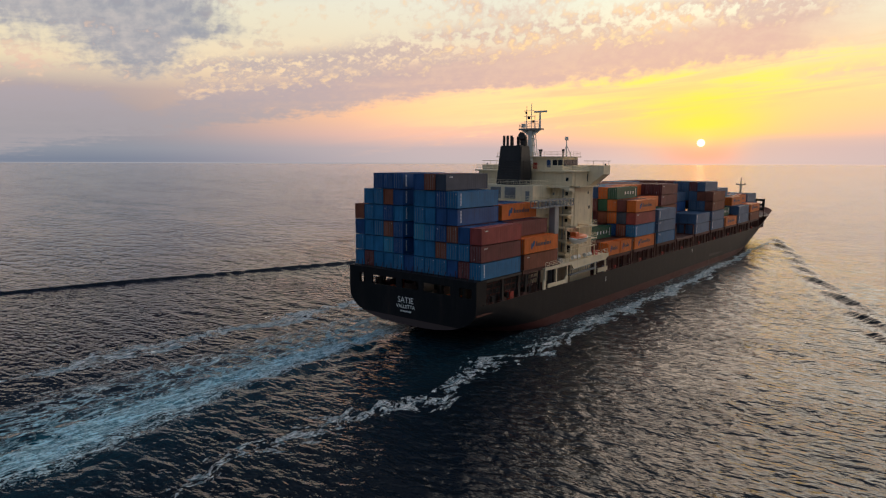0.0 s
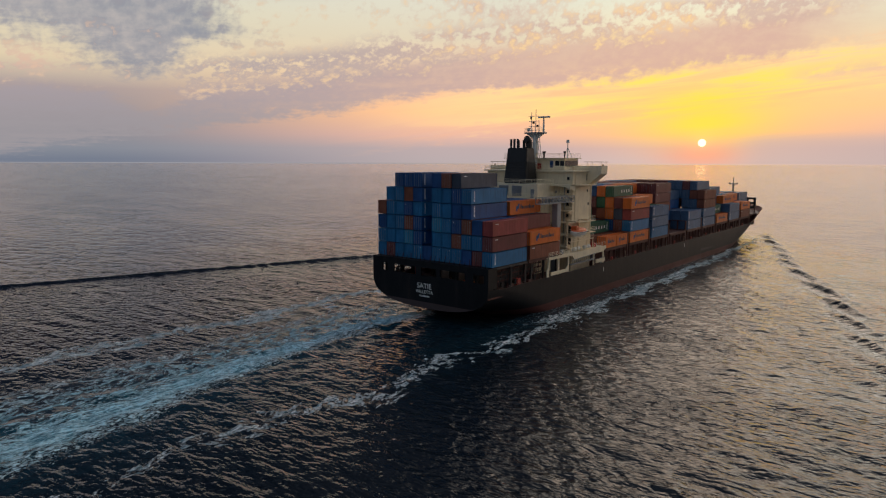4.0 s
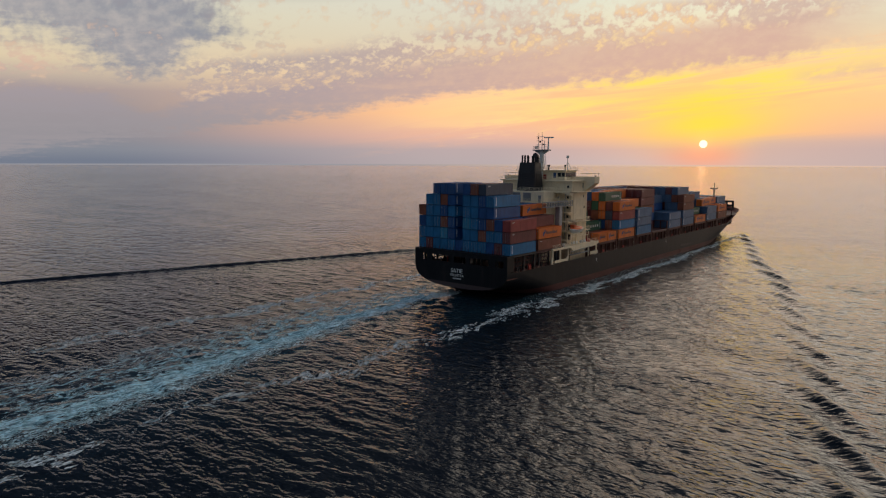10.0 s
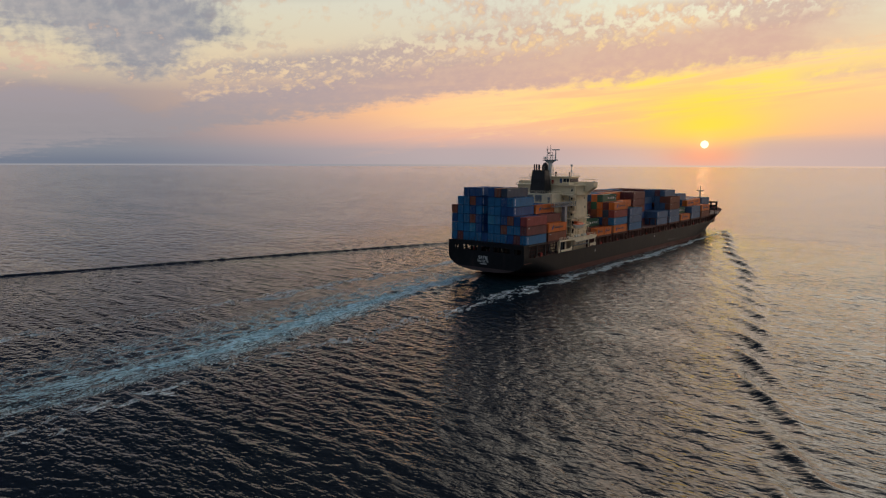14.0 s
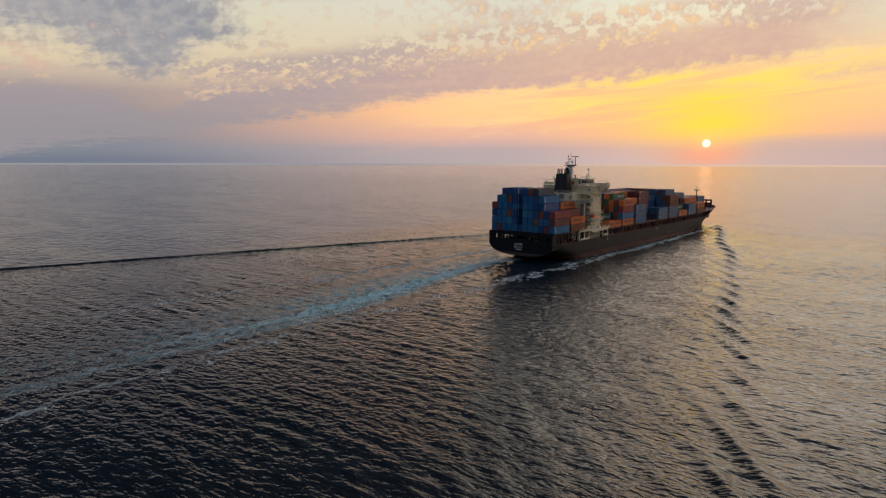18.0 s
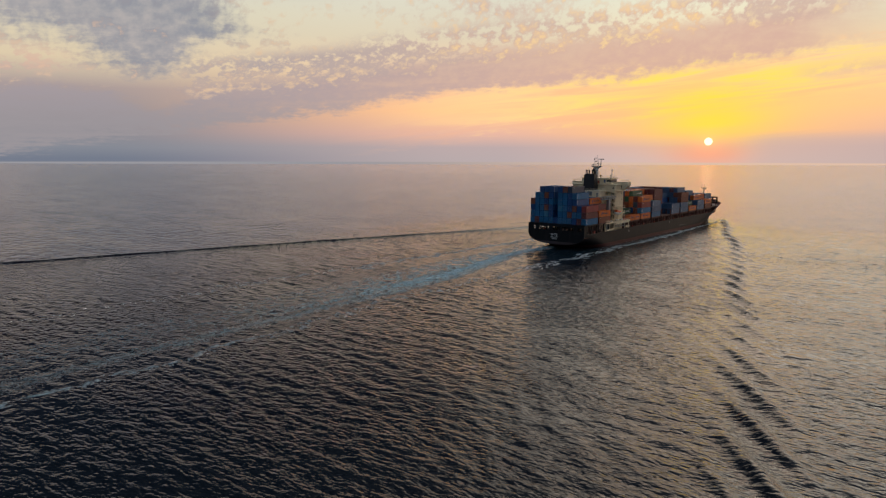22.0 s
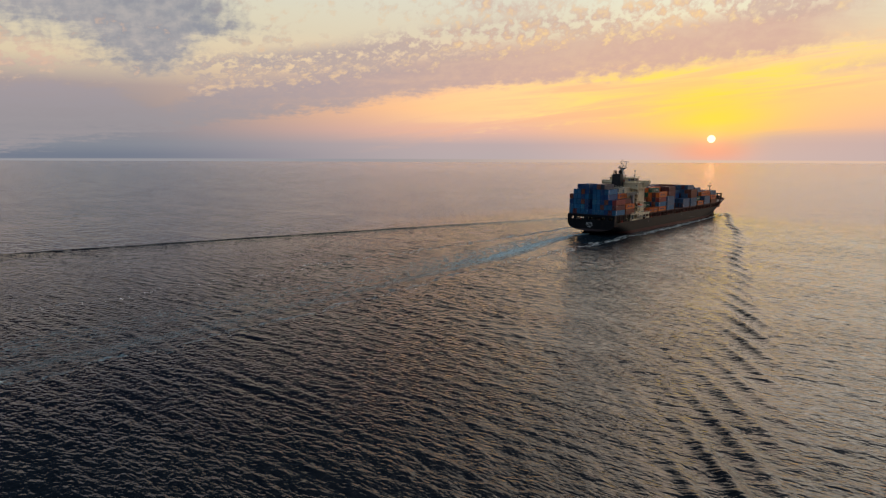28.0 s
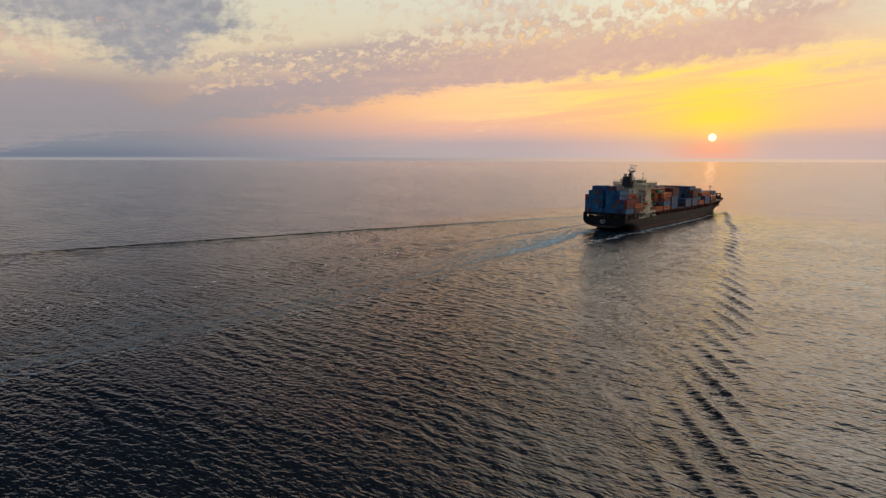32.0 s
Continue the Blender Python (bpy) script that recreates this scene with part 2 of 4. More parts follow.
def make_hull_paint():
    """Black topsides, dull red boot-topping below its painted line."""
    m, bsdf = material("hull_paint")
    x, y, z = split(V(V.node("ShaderNodeTexCoord").outputs["Object"]))
    broad = fbm(vec(x * 0.12, y * 0.12, z * 0.4), 1.0, 4.0)
    runs = fbm(vec(x * 0.55, y * 0.55, z * 0.10), 1.0, 6.0, 0.7)
    fine = fbm(vec(x, y, z), 2.5, 5.0, 0.65)
    black = blend(ramp01(runs, 0.42, 0.75), (0.007, 0.008, 0.011, 1), (0.019, 0.017, 0.019, 1))
    black = blend(ramp01(fine * 0.5 + runs * 0.6, 0.66, 0.76) * 0.5, black, (0.075, 0.036, 0.024, 1))
    bow = ramp01(x, 172.0, 176.0) * ramp01(z + (fine - 0.5) * 0.2 - (x - 172.0) * 0.05, 7.25, 7.45)
    black = blend(bow, black, blend(runs, (0.15, 0.036, 0.030, 1), (0.24, 0.066, 0.050, 1)))
    red = blend(ramp01(broad, 0.35, 0.7), (0.075, 0.019, 0.018, 1), (0.12, 0.046, 0.042, 1))
    line = ramp01(z + (fine - 0.5) * 0.10, 1.80, 1.70)
    stern = ramp01(x, -0.7, -1.2) * ramp01(z + (fine - 0.5) * 0.10, 3.55, 3.45)
    c = blend(V.math("MAXIMUM", line, stern), black, blend(stern, red, (0.085, 0.062, 0.064, 1)))
    V.feed(bsdf.inputs["Base Color"], c)
    V.feed(bsdf.inputs["Roughness"], fine * 0.25 + 0.42)
    bsdf.inputs["Specular IOR Level"].default_value = 0.25
    relief(bsdf, fine * 0.3 + runs, 0.02)
    return m


def make_water():
    """Dark sea; ripples and foam stay with the water while the wake's bounds go with the sheet, which keeps pace with the ship."""
    m, bsdf = material("sea_water")
    still = V(V.node("ShaderNodeNewGeometry").outputs["Position"])
    wx, wy, wz = split(still)
    sx, sy, sz = split(V(V.node("ShaderNodeTexCoord").outputs["Object"]))
    # wave slopes from height differences; two fields slide through one another, crests lying across the wind
    ax, bx = wx * 0.75 + sx * 0.25, wx * 1.2 - sx * 0.2
    gusts = fbm(vec(wx, wy * 0.6, 2.0), 0.012, 3.0, 0.5)

    def slopes(px, py, turn, squeeze, scale, detail, step, seed):
        """Downwind and crosswind slope of a sharp-crested height field."""
        c, s = math.cos(turn), math.sin(turn)
        along, across = px * c + py * s, py * c - px * s

        def height(u, v):
            n = fbm(vec(u, v * squeeze, seed), scale, detail, 0.5, 0.1)
            return n * 0.85 - V.math("ABSOLUTE", n - 0.5) * 0.3
        h0 = height(along, across)
        da, dc = (height(along + step, across) - h0) / step, (height(along, across + step) - h0) / step
        return da * c - dc * s, da * s + dc * c
    a1, c1 = slopes(ax, wy, 0.05, 0.46, 1.05, 1.5, 0.05, 0.0)
    a2, c2 = slopes(bx, wy, -0.10, 0.45, 2.0, 2.0, 0.03, 5.0)
    a3, c3 = slopes(ax, wy, 0.0, 0.45, 0.30, 1.5, 0.16, 9.0)
    a4, c4 = slopes(ax, wy, 0.30, 0.65, 3.1, 1.0, 0.02, 13.0)

    # bounds of the wake, in the ship's own lengths
    aft = sx * -1.0
    behind = ramp01(aft, -9.0, -2.0)
    age = 1.0 - ramp01(aft, -10.0, 245.0)
    tear = fbm(vec(wx * 0.70, wy, 4.0), 0.17, 6.0, 0.66, 2.6)
    lace = fbm(vec(wx * 0.72, wy, 8.0), 1.45, 6.0, 0.72, 1.3)
    spume = fbm(vec(wx, wy, 11.0), 3.2, 3.0, 0.6, 0.6)
    patchy = fbm(vec(wx, wy, 14.0), 0.07, 3.0, 0.55, 0.4)
    curl = fbm(vec(wx * 0.70, wy, 21.0), 0.135, 3.0, 0.5, 3.2)
    wisp = fbm(vec(wx * 0.62, wy, 24.0), 0.55, 5.0, 0.62, 1.6)
    net = fbm(vec(wx * 0.70, wy, 17.0), 0.42, 4.0, 0.6, 2.2)
    stream = fbm(vec(wx * 0.24, wy + wx * 0.06, 27.0), 1.7, 6.0, 0.72, 0.9)

    def ridge(n, sharp):
        return V.math("MAXIMUM", 1.0 - V.math("ABSOLUTE", n - 0.5) * sharp, 0.0)
    bent = vec(wx * 0.70 + (tear - 0.5) * 9.0, wy + (curl - 0.5) * 9.0, 0.0)
    strands = 1.0 - ramp01(cell_edge(bent, 0.20) + (lace - 0.5) * 0.24, 0.02, 0.17)
    meshes = 1.0 - ramp01(cell_edge(bent, 0.55) + (spume - 0.5) * 0.2, 0.02, 0.13)
    ragged = tear * 0.6 + lace * 0.4
    mid = 6.0 - ramp01(aft, 10.0, 120.0) * 13.5 - ramp01(aft, 130.0, 320.0) * 7.0 + (patchy - 0.5) * 8.0 + (tear - 0.5) * 7.0
    off = sy - mid
    # the propeller's race: a dense core, and smoke-like eddies on its port side
    core_wide = 2.4 + ramp01(aft, -5.0, 110.0) * 3.2 + ramp01(aft, 110.0, 300.0) * 4.0 + (tear - 0.5) * 3.0
    core = gauss(off / core_wide) * behind
    wash = ramp01(stream * 0.40 + lace * 0.20 + wisp * 0.20 + net * 0.20 + (tear - 0.5) * 0.10 + (core * (0.40 + 0.60 * age) - 0.60) * 0.36, 0.44, 0.54) * (0.42 + 0.58 * age)
    plume = ramp01(off, -2.0, 5.0) * (1.0 - ramp01(off - ramp01(aft, 0.0, 120.0) * 9.0, 7.0, 15.0)) * behind
    eddies = V.math("MAXIMUM", strands * ramp01(lace * 0.5 + wisp * 0.5, 0.38, 0.52), meshes * 0.8 * ramp01(wisp, 0.46, 0.56)) * plume * ramp01(patchy + (wisp - 0.5) * 0.5 + age * 0.12, 0.24, 0.42)
    hem = gauss((off - 12.0 - ramp01(aft, 0.0, 120.0) * 8.0 + (curl - 0.5) * 6.0) / 1.6) * behind * ramp01(lace + (wisp - 0.5) * 0.6, 0.44, 0.58)
    eddies = V.math("MAXIMUM", eddies * 1.5, hem * 0.8) * (1.0 - 0.70 * ramp01(aft, 10.0, 190.0))
    froth_edge = gauss((off + core_wide * 0.9) / (core_wide * 0.75)) * behind
    spatter = ramp01(spume * 0.4 + lace * 0.6 + (froth_edge - 0.75) * 0.22, 0.50, 0.57) * (0.40 + 0.60 * age)
    web = ridge(net, 20.0) * ramp01(lace, 0.36, 0.58)
    halo = gauss((off - 5.0) / (9.0 + 9.0 * ramp01(aft, 0.0, 150.0))) * behind
    mist = V.math("MAXIMUM", web * 0.75, ridge(tear, 15.0) * ramp01(ragged, 0.42, 0.58) * 0.6) * halo * ramp01(patchy, 0.36, 0.60) * (0.30 + 0.30 * age)
    # foam thrown out along both sides of the hull
    back = 205.0 - sx
    right_line = ramp01(back, 0.0, 150.0) * -5.2 - 15.2 - ramp01(aft, 100.0, 280.0) * 11.0
    left_line = ramp01(back, 0.0, 190.0) * 13.0 + 16.0 + ramp01(aft, 30.0, 190.0) * 7.0
    fade = (1.0 - ramp01(aft, -60.0, 260.0)) * 0.70 + 0.30
    started = ramp01(back, -2.0, 12.0)
    wander = ((tear - 0.5) * 15.0 + (patchy - 0.5) * 20.0) * (0.40 + 0.60 * ramp01(aft, -60.0, 10.0))
    right = gauss((sy - right_line + wander) / (1.0 + 1.3 * ramp01(back, 0.0, 130.0))) * fade * started
    left = gauss((sy - left_line + wander) / 2.3) * fade * started * 1.10
    hugging = ramp01(sy, -23.5, -19.0) * ramp01(back, 10.0, 90.0) * (1.0 - ramp01(sy, -14.0, -13.0)) * started * (1.0 - ramp01(aft, -30.0, 60.0))
    astern = ramp01(aft, -60.0, 10.0)
    band = V.math("MAXIMUM", right, left)
    solid = ramp01(ragged + (band - 0.62) * 0.27 + (spume - 0.5) * 0.30, 0.49, 0.56) * 0.8
    scrap = tear * 0.45 + net * 0.35 + lace * 0.2
    torn = ramp01(scrap + (band - 0.60) * 0.30 + (curl - 0.47) * 0.62, 0.50, 0.555) * V.math("MAXIMUM", ramp01(lace, 0.42, 0.54), meshes) * ramp01(band, 0.06, 0.28) * 0.95
    sides = solid * (1.0 - astern) + torn * astern
    trail = ramp01(ragged * 0.7 + lace * 0.3 + (left - 0.52) * 0.30 + (curl - 0.5) * 0.30, 0.52, 0.59) * ramp01(left, 0.05, 0.25) * 0.85
    thread = gauss((sy - right_line + (tear - 0.5) * 9.0 + (patchy - 0.5) * 13.0) / 1.15) * ramp01(aft, 90.0, 170.0) * ramp01(lace + (curl - 0.5) * 0.9, 0.42, 0.56) * 0.70
    churn = V.math("MAXIMUM", ramp01(ragged + (hugging - 0.9) * 0.3, 0.52, 0.60) * 0.4, web * hugging * 0.6)
    foam = V.math("MAXIMUM", V.math("MAXIMUM", V.math("MAXIMUM", wash, spatter), V.math("MAXIMUM", mist, eddies)), V.math("MAXIMUM", sides, V.math("MAXIMUM", churn, V.math("MAXIMUM", thread, trail))))
    foam = ramp01(foam, 0.18, 0.80)
    under = V.math("MAXIMUM", gauss((off - 1.5) / (core_wide * 1.3)), gauss((off + 2.0) / (core_wide * 2.6)) * 0.35) * behind * age * age
    aerated = V.math("MINIMUM", V.math("MAXIMUM", under * ramp01(wisp, 0.28, 0.60), V.math("MAXIMUM", plume * age * age * ramp01(curl, 0.34, 0.66) * 0.22, V.math("MAXIMUM", hugging * 0.16, gauss((sy + 5.0) / 17.0) * behind * age * age * ramp01(net, 0.36, 0.62) * 0.20))), 1.0)

    deep = blend(gusts, (0.005, 0.009, 0.014, 1), (0.008, 0.012, 0.018, 1))
    teal = blend(aerated, deep, (0.012, 0.145, 0.215, 1))
    jetted = V.math("MINIMUM", gauss((off - 4.0) / (core_wide * 2.3)) * behind * 1.3, 1.0)
    bright = blend(jetted * (1.0 - meshes * 0.3), (0.90, 0.93, 0.94, 1), (0.52, 0.87, 1.0, 1))
    curdled = V.math("MAXIMUM", ramp01(stream * 0.55 + lace * 0.45 + core * 0.02, 0.485, 0.58), meshes * 0.6)
    froth = blend(curdled, blend(0.92, bright, (0.010, 0.12, 0.18, 1)), bright)
    V.feed(bsdf.inputs["Base Color"], blend(foam, teal, froth))
    V.feed(bsdf.inputs["Roughness"], foam * 0.5 + 0.035)
    bsdf.inputs["IOR"].default_value = 1.333
    bsdf.inputs["Specular IOR Level"].default_value = 0.40
    wedge = 12.0 + V.math("MAXIMUM", 217.0 - sx, 0.0) * 0.318
    inside = ramp01(wedge - V.math("ABSOLUTE", sy), -4.0, 10.0)
    open_sea = ramp01(sx, 300.0, 2000.0)
    groups = fbm(vec(wx, wy * 0.40, 31.0), 0.055, 3.0, 0.6)
    calm = (0.62 + 0.76 * ramp01(groups, 0.30, 0.70)) * (1.0 - V.math("MAXIMUM", halo * 0.45, plume * 0.62) * (0.3 + 0.7 * age)) * (gusts * 0.7 + 0.62) * (0.98 + 0.24 * inside) * (1.0 - 0.38 * open_sea)
    # beyond the modelled waves the larger slopes come from the material alone
    modelled = ramp01(sx, -440.0, -400.0) * (1.0 - ramp01(sx, 80.0, 235.0)) * ramp01(sy, -228.0, -205.0) * (1.0 - ramp01(sy, 70.0, 165.0))
    w1, w3 = 0.33, 0.95 - modelled * 0.90
    down = (a1 * w1 + a2 * 0.09 + a3 * w3 + a4 * 0.03) * calm * -1.0
    over = (c1 * w1 + c2 * 0.09 + c3 * w3 + c4 * 0.03) * calm * -1.0
    body = V.node("ShaderNodeNewGeometry").outputs["Normal"]
    tilt = V.node("ShaderNodeVectorMath", operation="ADD")
    V.feed(tilt.inputs[0], V(body))
    V.feed(tilt.inputs[1], vec(down, over, 0.0))
    unit = V.node("ShaderNodeVectorMath", operation="NORMALIZE")
    V.feed(unit.inputs[0], V(tilt.outputs[0]))
    bump = V.node("ShaderNodeBump")
    bump.inputs["Distance"].default_value = 1.0
    V.feed(bump.inputs["Height"], foam * 0.08)
    V.feed(bump.inputs["Normal"], V(unit.outputs[0]))
    V.tree.links.new(bump.outputs[0], bsdf.inputs["Normal"])
    return m


HULL = make_hull_paint()
SEA = make_water()
DECK_RED = paint("deck_oxide_red", (0.085, 0.026, 0.020), 0.65, wear=0.35, rust=0.4)
CREAM = paint("cream_paint", (0.84, 0.71, 0.50), 0.5, wear=0.14, rust=0.25)
FUNNEL = paint("funnel_black", (0.022, 0.022, 0.025), 0.55, wear=0.3)
WHITE = paint("white_paint", (0.75, 0.74, 0.70), 0.5, wear=0.1)
GREY_STEEL = paint("grey_steel", (0.28, 0.29, 0.30), 0.5, 0.2)
# on the stern pillars and braces this dark tone also stands in for shade
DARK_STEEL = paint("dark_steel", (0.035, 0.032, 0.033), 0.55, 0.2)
GLASS = paint("dark_window_glass", (0.02, 0.024, 0.03), 0.22, wear=0.1, rust=0.0)
BUOY_ORANGE = paint("lifeboat_orange", (0.68, 0.13, 0.03), 0.45, rust=0.05)
LOCKER = paint("hydrant_red", (0.42, 0.045, 0.03), 0.5)
LETTER = paint("white_lettering", (0.88, 0.88, 0.86), 0.6, rust=0.05)
BOX_COLOURS = {
    "B": ("bright blue", paint("box_bright_blue", (0.011, 0.140, 0.315), 0.5, wear=0.30)),
    "D": ("deep blue", paint("box_deep_blue", (0.008, 0.068, 0.22), 0.5, wear=0.30)),
    "L": ("light blue", paint("box_light_blue", (0.028, 0.22, 0.38), 0.5, wear=0.25)),
    "N": ("navy grey", paint("box_navy_grey", (0.045, 0.060, 0.095), 0.5, wear=0.3)),
    "O": ("orange", paint("box_orange", (0.66, 0.15, 0.020), 0.5, wear=0.2)),
    "R": ("faded red", paint("box_faded_red", (0.30, 0.052, 0.048), 0.55, wear=0.3, rust=0.3)),
    "M": ("maroon", paint("box_maroon", (0.15, 0.035, 0.036), 0.55, wear=0.3, rust=0.3)),
    "W": ("rust brown", paint("box_rust_brown", (0.22, 0.066, 0.036), 0.6, wear=0.3, rust=0.3)),
    "G": ("dark green", paint("box_dark_green", (0.022, 0.10, 0.055), 0.5, wear=0.3)),
    # slate tone, which also holds the haze over distant deep blue boxes
    "S": ("slate blue", paint("box_slate_haze_blue", (0.060, 0.125, 0.23), 0.5, wear=0.25)),
}


# ---- mesh helpers ----
def part(name, bm, mat, parent=None, label="", smooth=False):
    mesh = bpy.data.meshes.new(name)
    if smooth:
        for f in bm.faces:
            f.smooth = True
    bm.to_mesh(mesh)
    bm.free()
    mesh.materials.append(mat)
    ob = new(name, mesh)
    if parent is not None:
        ob.parent = parent
    if label:
        ob["label"] = label
    return ob


def thing(name, label, category, m=None, group="", kind=""):
    ob = new(name)
    if m is not None:
        ob.matrix_basis = m
    return tagged(ob, label, category, group, kind)


def add_box(bm, x0, x1, y0, y1, z0, z1, bevel=0.0):
    r = bmesh.ops.create_cube(bm, size=1.0)
    bmesh.ops.scale(bm, vec=(x1 - x0, y1 - y0, z1 - z0), verts=r["verts"])
    bmesh.ops.translate(bm, vec=((x0 + x1) / 2, (y0 + y1) / 2, (z0 + z1) / 2), verts=r["verts"])
    if bevel:
        es = list({e for v in r["verts"] for e in v.link_edges})
        bmesh.ops.bevel(bm, geom=es, offset=bevel, segments=1, affect="EDGES")


def box(x0, x1, y0, y1, z0, z1, bevel=0.0):
    bm = bmesh.new()
    add_box(bm, x0, x1, y0, y1, z0, z1, bevel)
    return bm


def add_rod(bm, a, b, r, r2=None, sides=8):
    a, b = Vector(a), Vector(b)
    d = b - a
    m = Matrix.Translation((a + b) / 2) @ d.to_track_quat("Z", "Y").to_matrix().to_4x4()
    bmesh.ops.create_cone(bm, cap_ends=True, segments=sides, radius1=r, radius2=r if r2 is None else r2, depth=d.length, matrix=m)


def rod(a, b, r, r2=None, sides=8):
    bm = bmesh.new()
    add_rod(bm, a, b, r, r2, sides)
    return bm


def add_prism(bm, outline, axis, lo, hi):
    """An outline of 2D points drawn along an axis: 'x' takes (y, z), 'y' takes (x, z), 'z' takes (x, y)."""
    def at(p, w):
        return {"x": (w, p[0], p[1]), "y": (p[0], w, p[1]), "z": (p[0], p[1], w)}[axis]
    a = [bm.verts.new(at(p, lo)) for p in outline]
    b = [bm.verts.new(at(p, hi)) for p in outline]
    n = len(outline)
    bm.faces.new(a)
    bm.faces.new(b[::-1])
    for i in range(n):
        bm.faces.new((a[i], b[i], b[(i + 1) % n], a[(i + 1) % n]))
    bmesh.ops.recalc_face_normals(bm, faces=bm.faces)


def prism(outline, axis, lo, hi):
    bm = bmesh.new()
    add_prism(bm, outline, axis, lo, hi)
    return bm


def railing(parent, points, height=1.05, mat=None, gap=1.6, name="railing"):
    """Posts and three rails along a line of points."""
    bm = bmesh.new()
    for a, b in zip(points, points[1:]):
        a, b = Vector(a), Vector(b)
        n = max(1, round((b - a).length / gap))
        for i in range(n + 1):
            p = a.lerp(b, i / n)
            add_rod(bm, p, p + Vector((0, 0, height)), 0.035, sides=4)
        for f in (0.4, 0.7, 1.0):
            add_rod(bm, a + Vector((0, 0, height * f)), b + Vector((0, 0, height * f)), 0.03, sides=4)
    return part(name, bm, mat or CREAM, parent)


# ---- sea ----
WIND, SWELL = -0.05, 0.090   # heading of the wind sea in radians from +x, and its steepness


def make_sea():
    def spaced(lo, middle, hi, step):
        """Even steps to the middle, wider ones to the far bound, then ever wider to the horizon."""
        inner = list(np.arange(lo, middle, step)) + list(np.arange(middle, hi, step * 1.6))
        outer, d = [], step
        reach = 0.0
        while reach < 7200:
            d *= 1.35
            reach += d
            outer.append(reach)
        return np.array([lo - r for r in outer[::-1]] + inner + [hi + r for r in outer])
    xs, ys = spaced(-430, 110, 235, 0.5), spaced(-225, 55, 165, 0.5)
    X, Y = np.meshgrid(xs, ys, indexing="ij")
    Z, shift_x, shift_y = np.zeros_like(X), np.zeros_like(X), np.zeros_like(X)
    rng = np.random.RandomState(4)

    def smooth(v, lo, hi):
        t = np.clip((v - lo) / (hi - lo), 0, 1)
        return t * t * (3 - 2 * t)
    # wind sea: many trains about one heading, drawn together under their crests
    near = smooth(X, -440, -400) * (1 - smooth(X, 80, 235)) * smooth(Y, -228, -205) * (1 - smooth(Y, 70, 165))
    closer = (1 - smooth(X, 60, 110)) * (1 - smooth(Y, 20, 55))
    calmed = 1 - 0.72 * np.exp(-((Y - 7 + 0.06 * np.maximum(-X, 0)) / (15 + 0.02 * np.maximum(-X, 0))) ** 2) / (1 + np.exp((X + 8) / 5)) * np.exp(np.minimum(X, 0) / 260)
    near = near * calmed
    trains = 130
    for i in range(trains):
        length = 1.75 * (7.0 / 1.75) ** rng.rand()
        turn = rng.normal(WIND, 0.34 + 0.22 * (length < 3.5))
        k = 2 * math.pi / length
        steep = SWELL * math.sqrt(2 / trains) * (1.10 if length < 4 else 0.85)
        phase = k * (X * math.cos(turn) + Y * math.sin(turn)) + rng.rand() * 6.28
        where = near * closer if length < 3.4 else near
        Z += steep / k * np.cos(phase) * where
        lean = -0.9 * steep / k * np.sin(phase) * where
        shift_x += lean * math.cos(turn)
        shift_y += lean * math.sin(turn)
    # diverging bow waves along both arms of the wake
    s = 217.0 - X
    on = 1 / (1 + np.exp(-(s - 14) / 6))
    for sign in (1, -1):
        A = sign * Y
        S = np.maximum(s, 0)
        k = 2 * math.pi / 6.4
        phase = k * (X * math.cos(0.91) + A * math.sin(0.91))
        if sign > 0:
            arm = 13.0 + 0.375 * S - 0.0001 * S * S
            u = (A - arm) / (1.25 + 0.003 * S)
            Z += np.exp(-u * u) * on * (0.72 + 0.08 * np.sin(phase * 0.4)) / (1 + S / 900)
        else:
            arm = 11.5 + 0.345 * S - 0.00009 * S * S
            wobble = 1.2 * np.sin(X / 31.0) + 0.8 * np.sin(X / 13.0 + 2)
            u = (A - arm - wobble) / (2.3 + 0.005 * S + 3.0 * smooth(S, 280, 480))
            crest = np.exp(1.25 * (np.sin(phase + 0.5 * np.sin(X / 47.0)) - 1)) - 0.40
            Z += np.exp(-u * u) * on * (0.95 * crest + 0.20) * (0.85 + 0.25 * np.sin(X / 9.0 + A / 5.0)) * (1.45 + 0.7 * np.exp(-S / 120)) / (1 + S / 1200)
        # weaker ranks inside the arms
        for times, lean, tall, share, wide in ((0.80, 0.86, 0.10, 0.88, 0.10), (1.0, 0.80, 0.07, 0.74, 0.14), (1.35, 0.95, 0.045, 0.55, 0.18)):
            inner = np.exp(-((A - arm * share) / (arm * wide + 3)) ** 2) * on / (1 + S / 700)
            Z += tall * (1.0 if sign < 0 else 0.3) * inner * np.sin(k * times * (X * math.cos(lean) + A * math.sin(lean)) + times * 9)
    # the churned race astern: short steep lumps of water
    race = np.exp(-((Y - 4.0 + 0.09 * np.maximum(-X, 0)) / (6.0 + 0.03 * np.maximum(-X, 0))) ** 2) / (1 + np.exp((X + 4) / 2)) * np.exp(np.minimum(X, 0) / 110)
    lumps = np.zeros_like(X)
    for i in range(26):
        length = 2.6 + rng.rand() * 5.0
        turn = rng.rand() * 6.28
        lumps += 0.011 * length * np.sin(2 * math.pi / length * (X * math.cos(turn) + Y * math.sin(turn)) + rng.rand() * 6.28)
    Z += race * (lumps * 1.1 + 0.10)
    # the water heaped up at the stem and the hollow along the side
    Z += 0.9 * np.exp(-((X - 203) / 9) ** 2 - (np.abs(Y) / 10) ** 2)
    nx, ny = len(xs), len(ys)
    co = np.stack([X + shift_x, Y + shift_y, Z], -1).reshape(-1, 3)
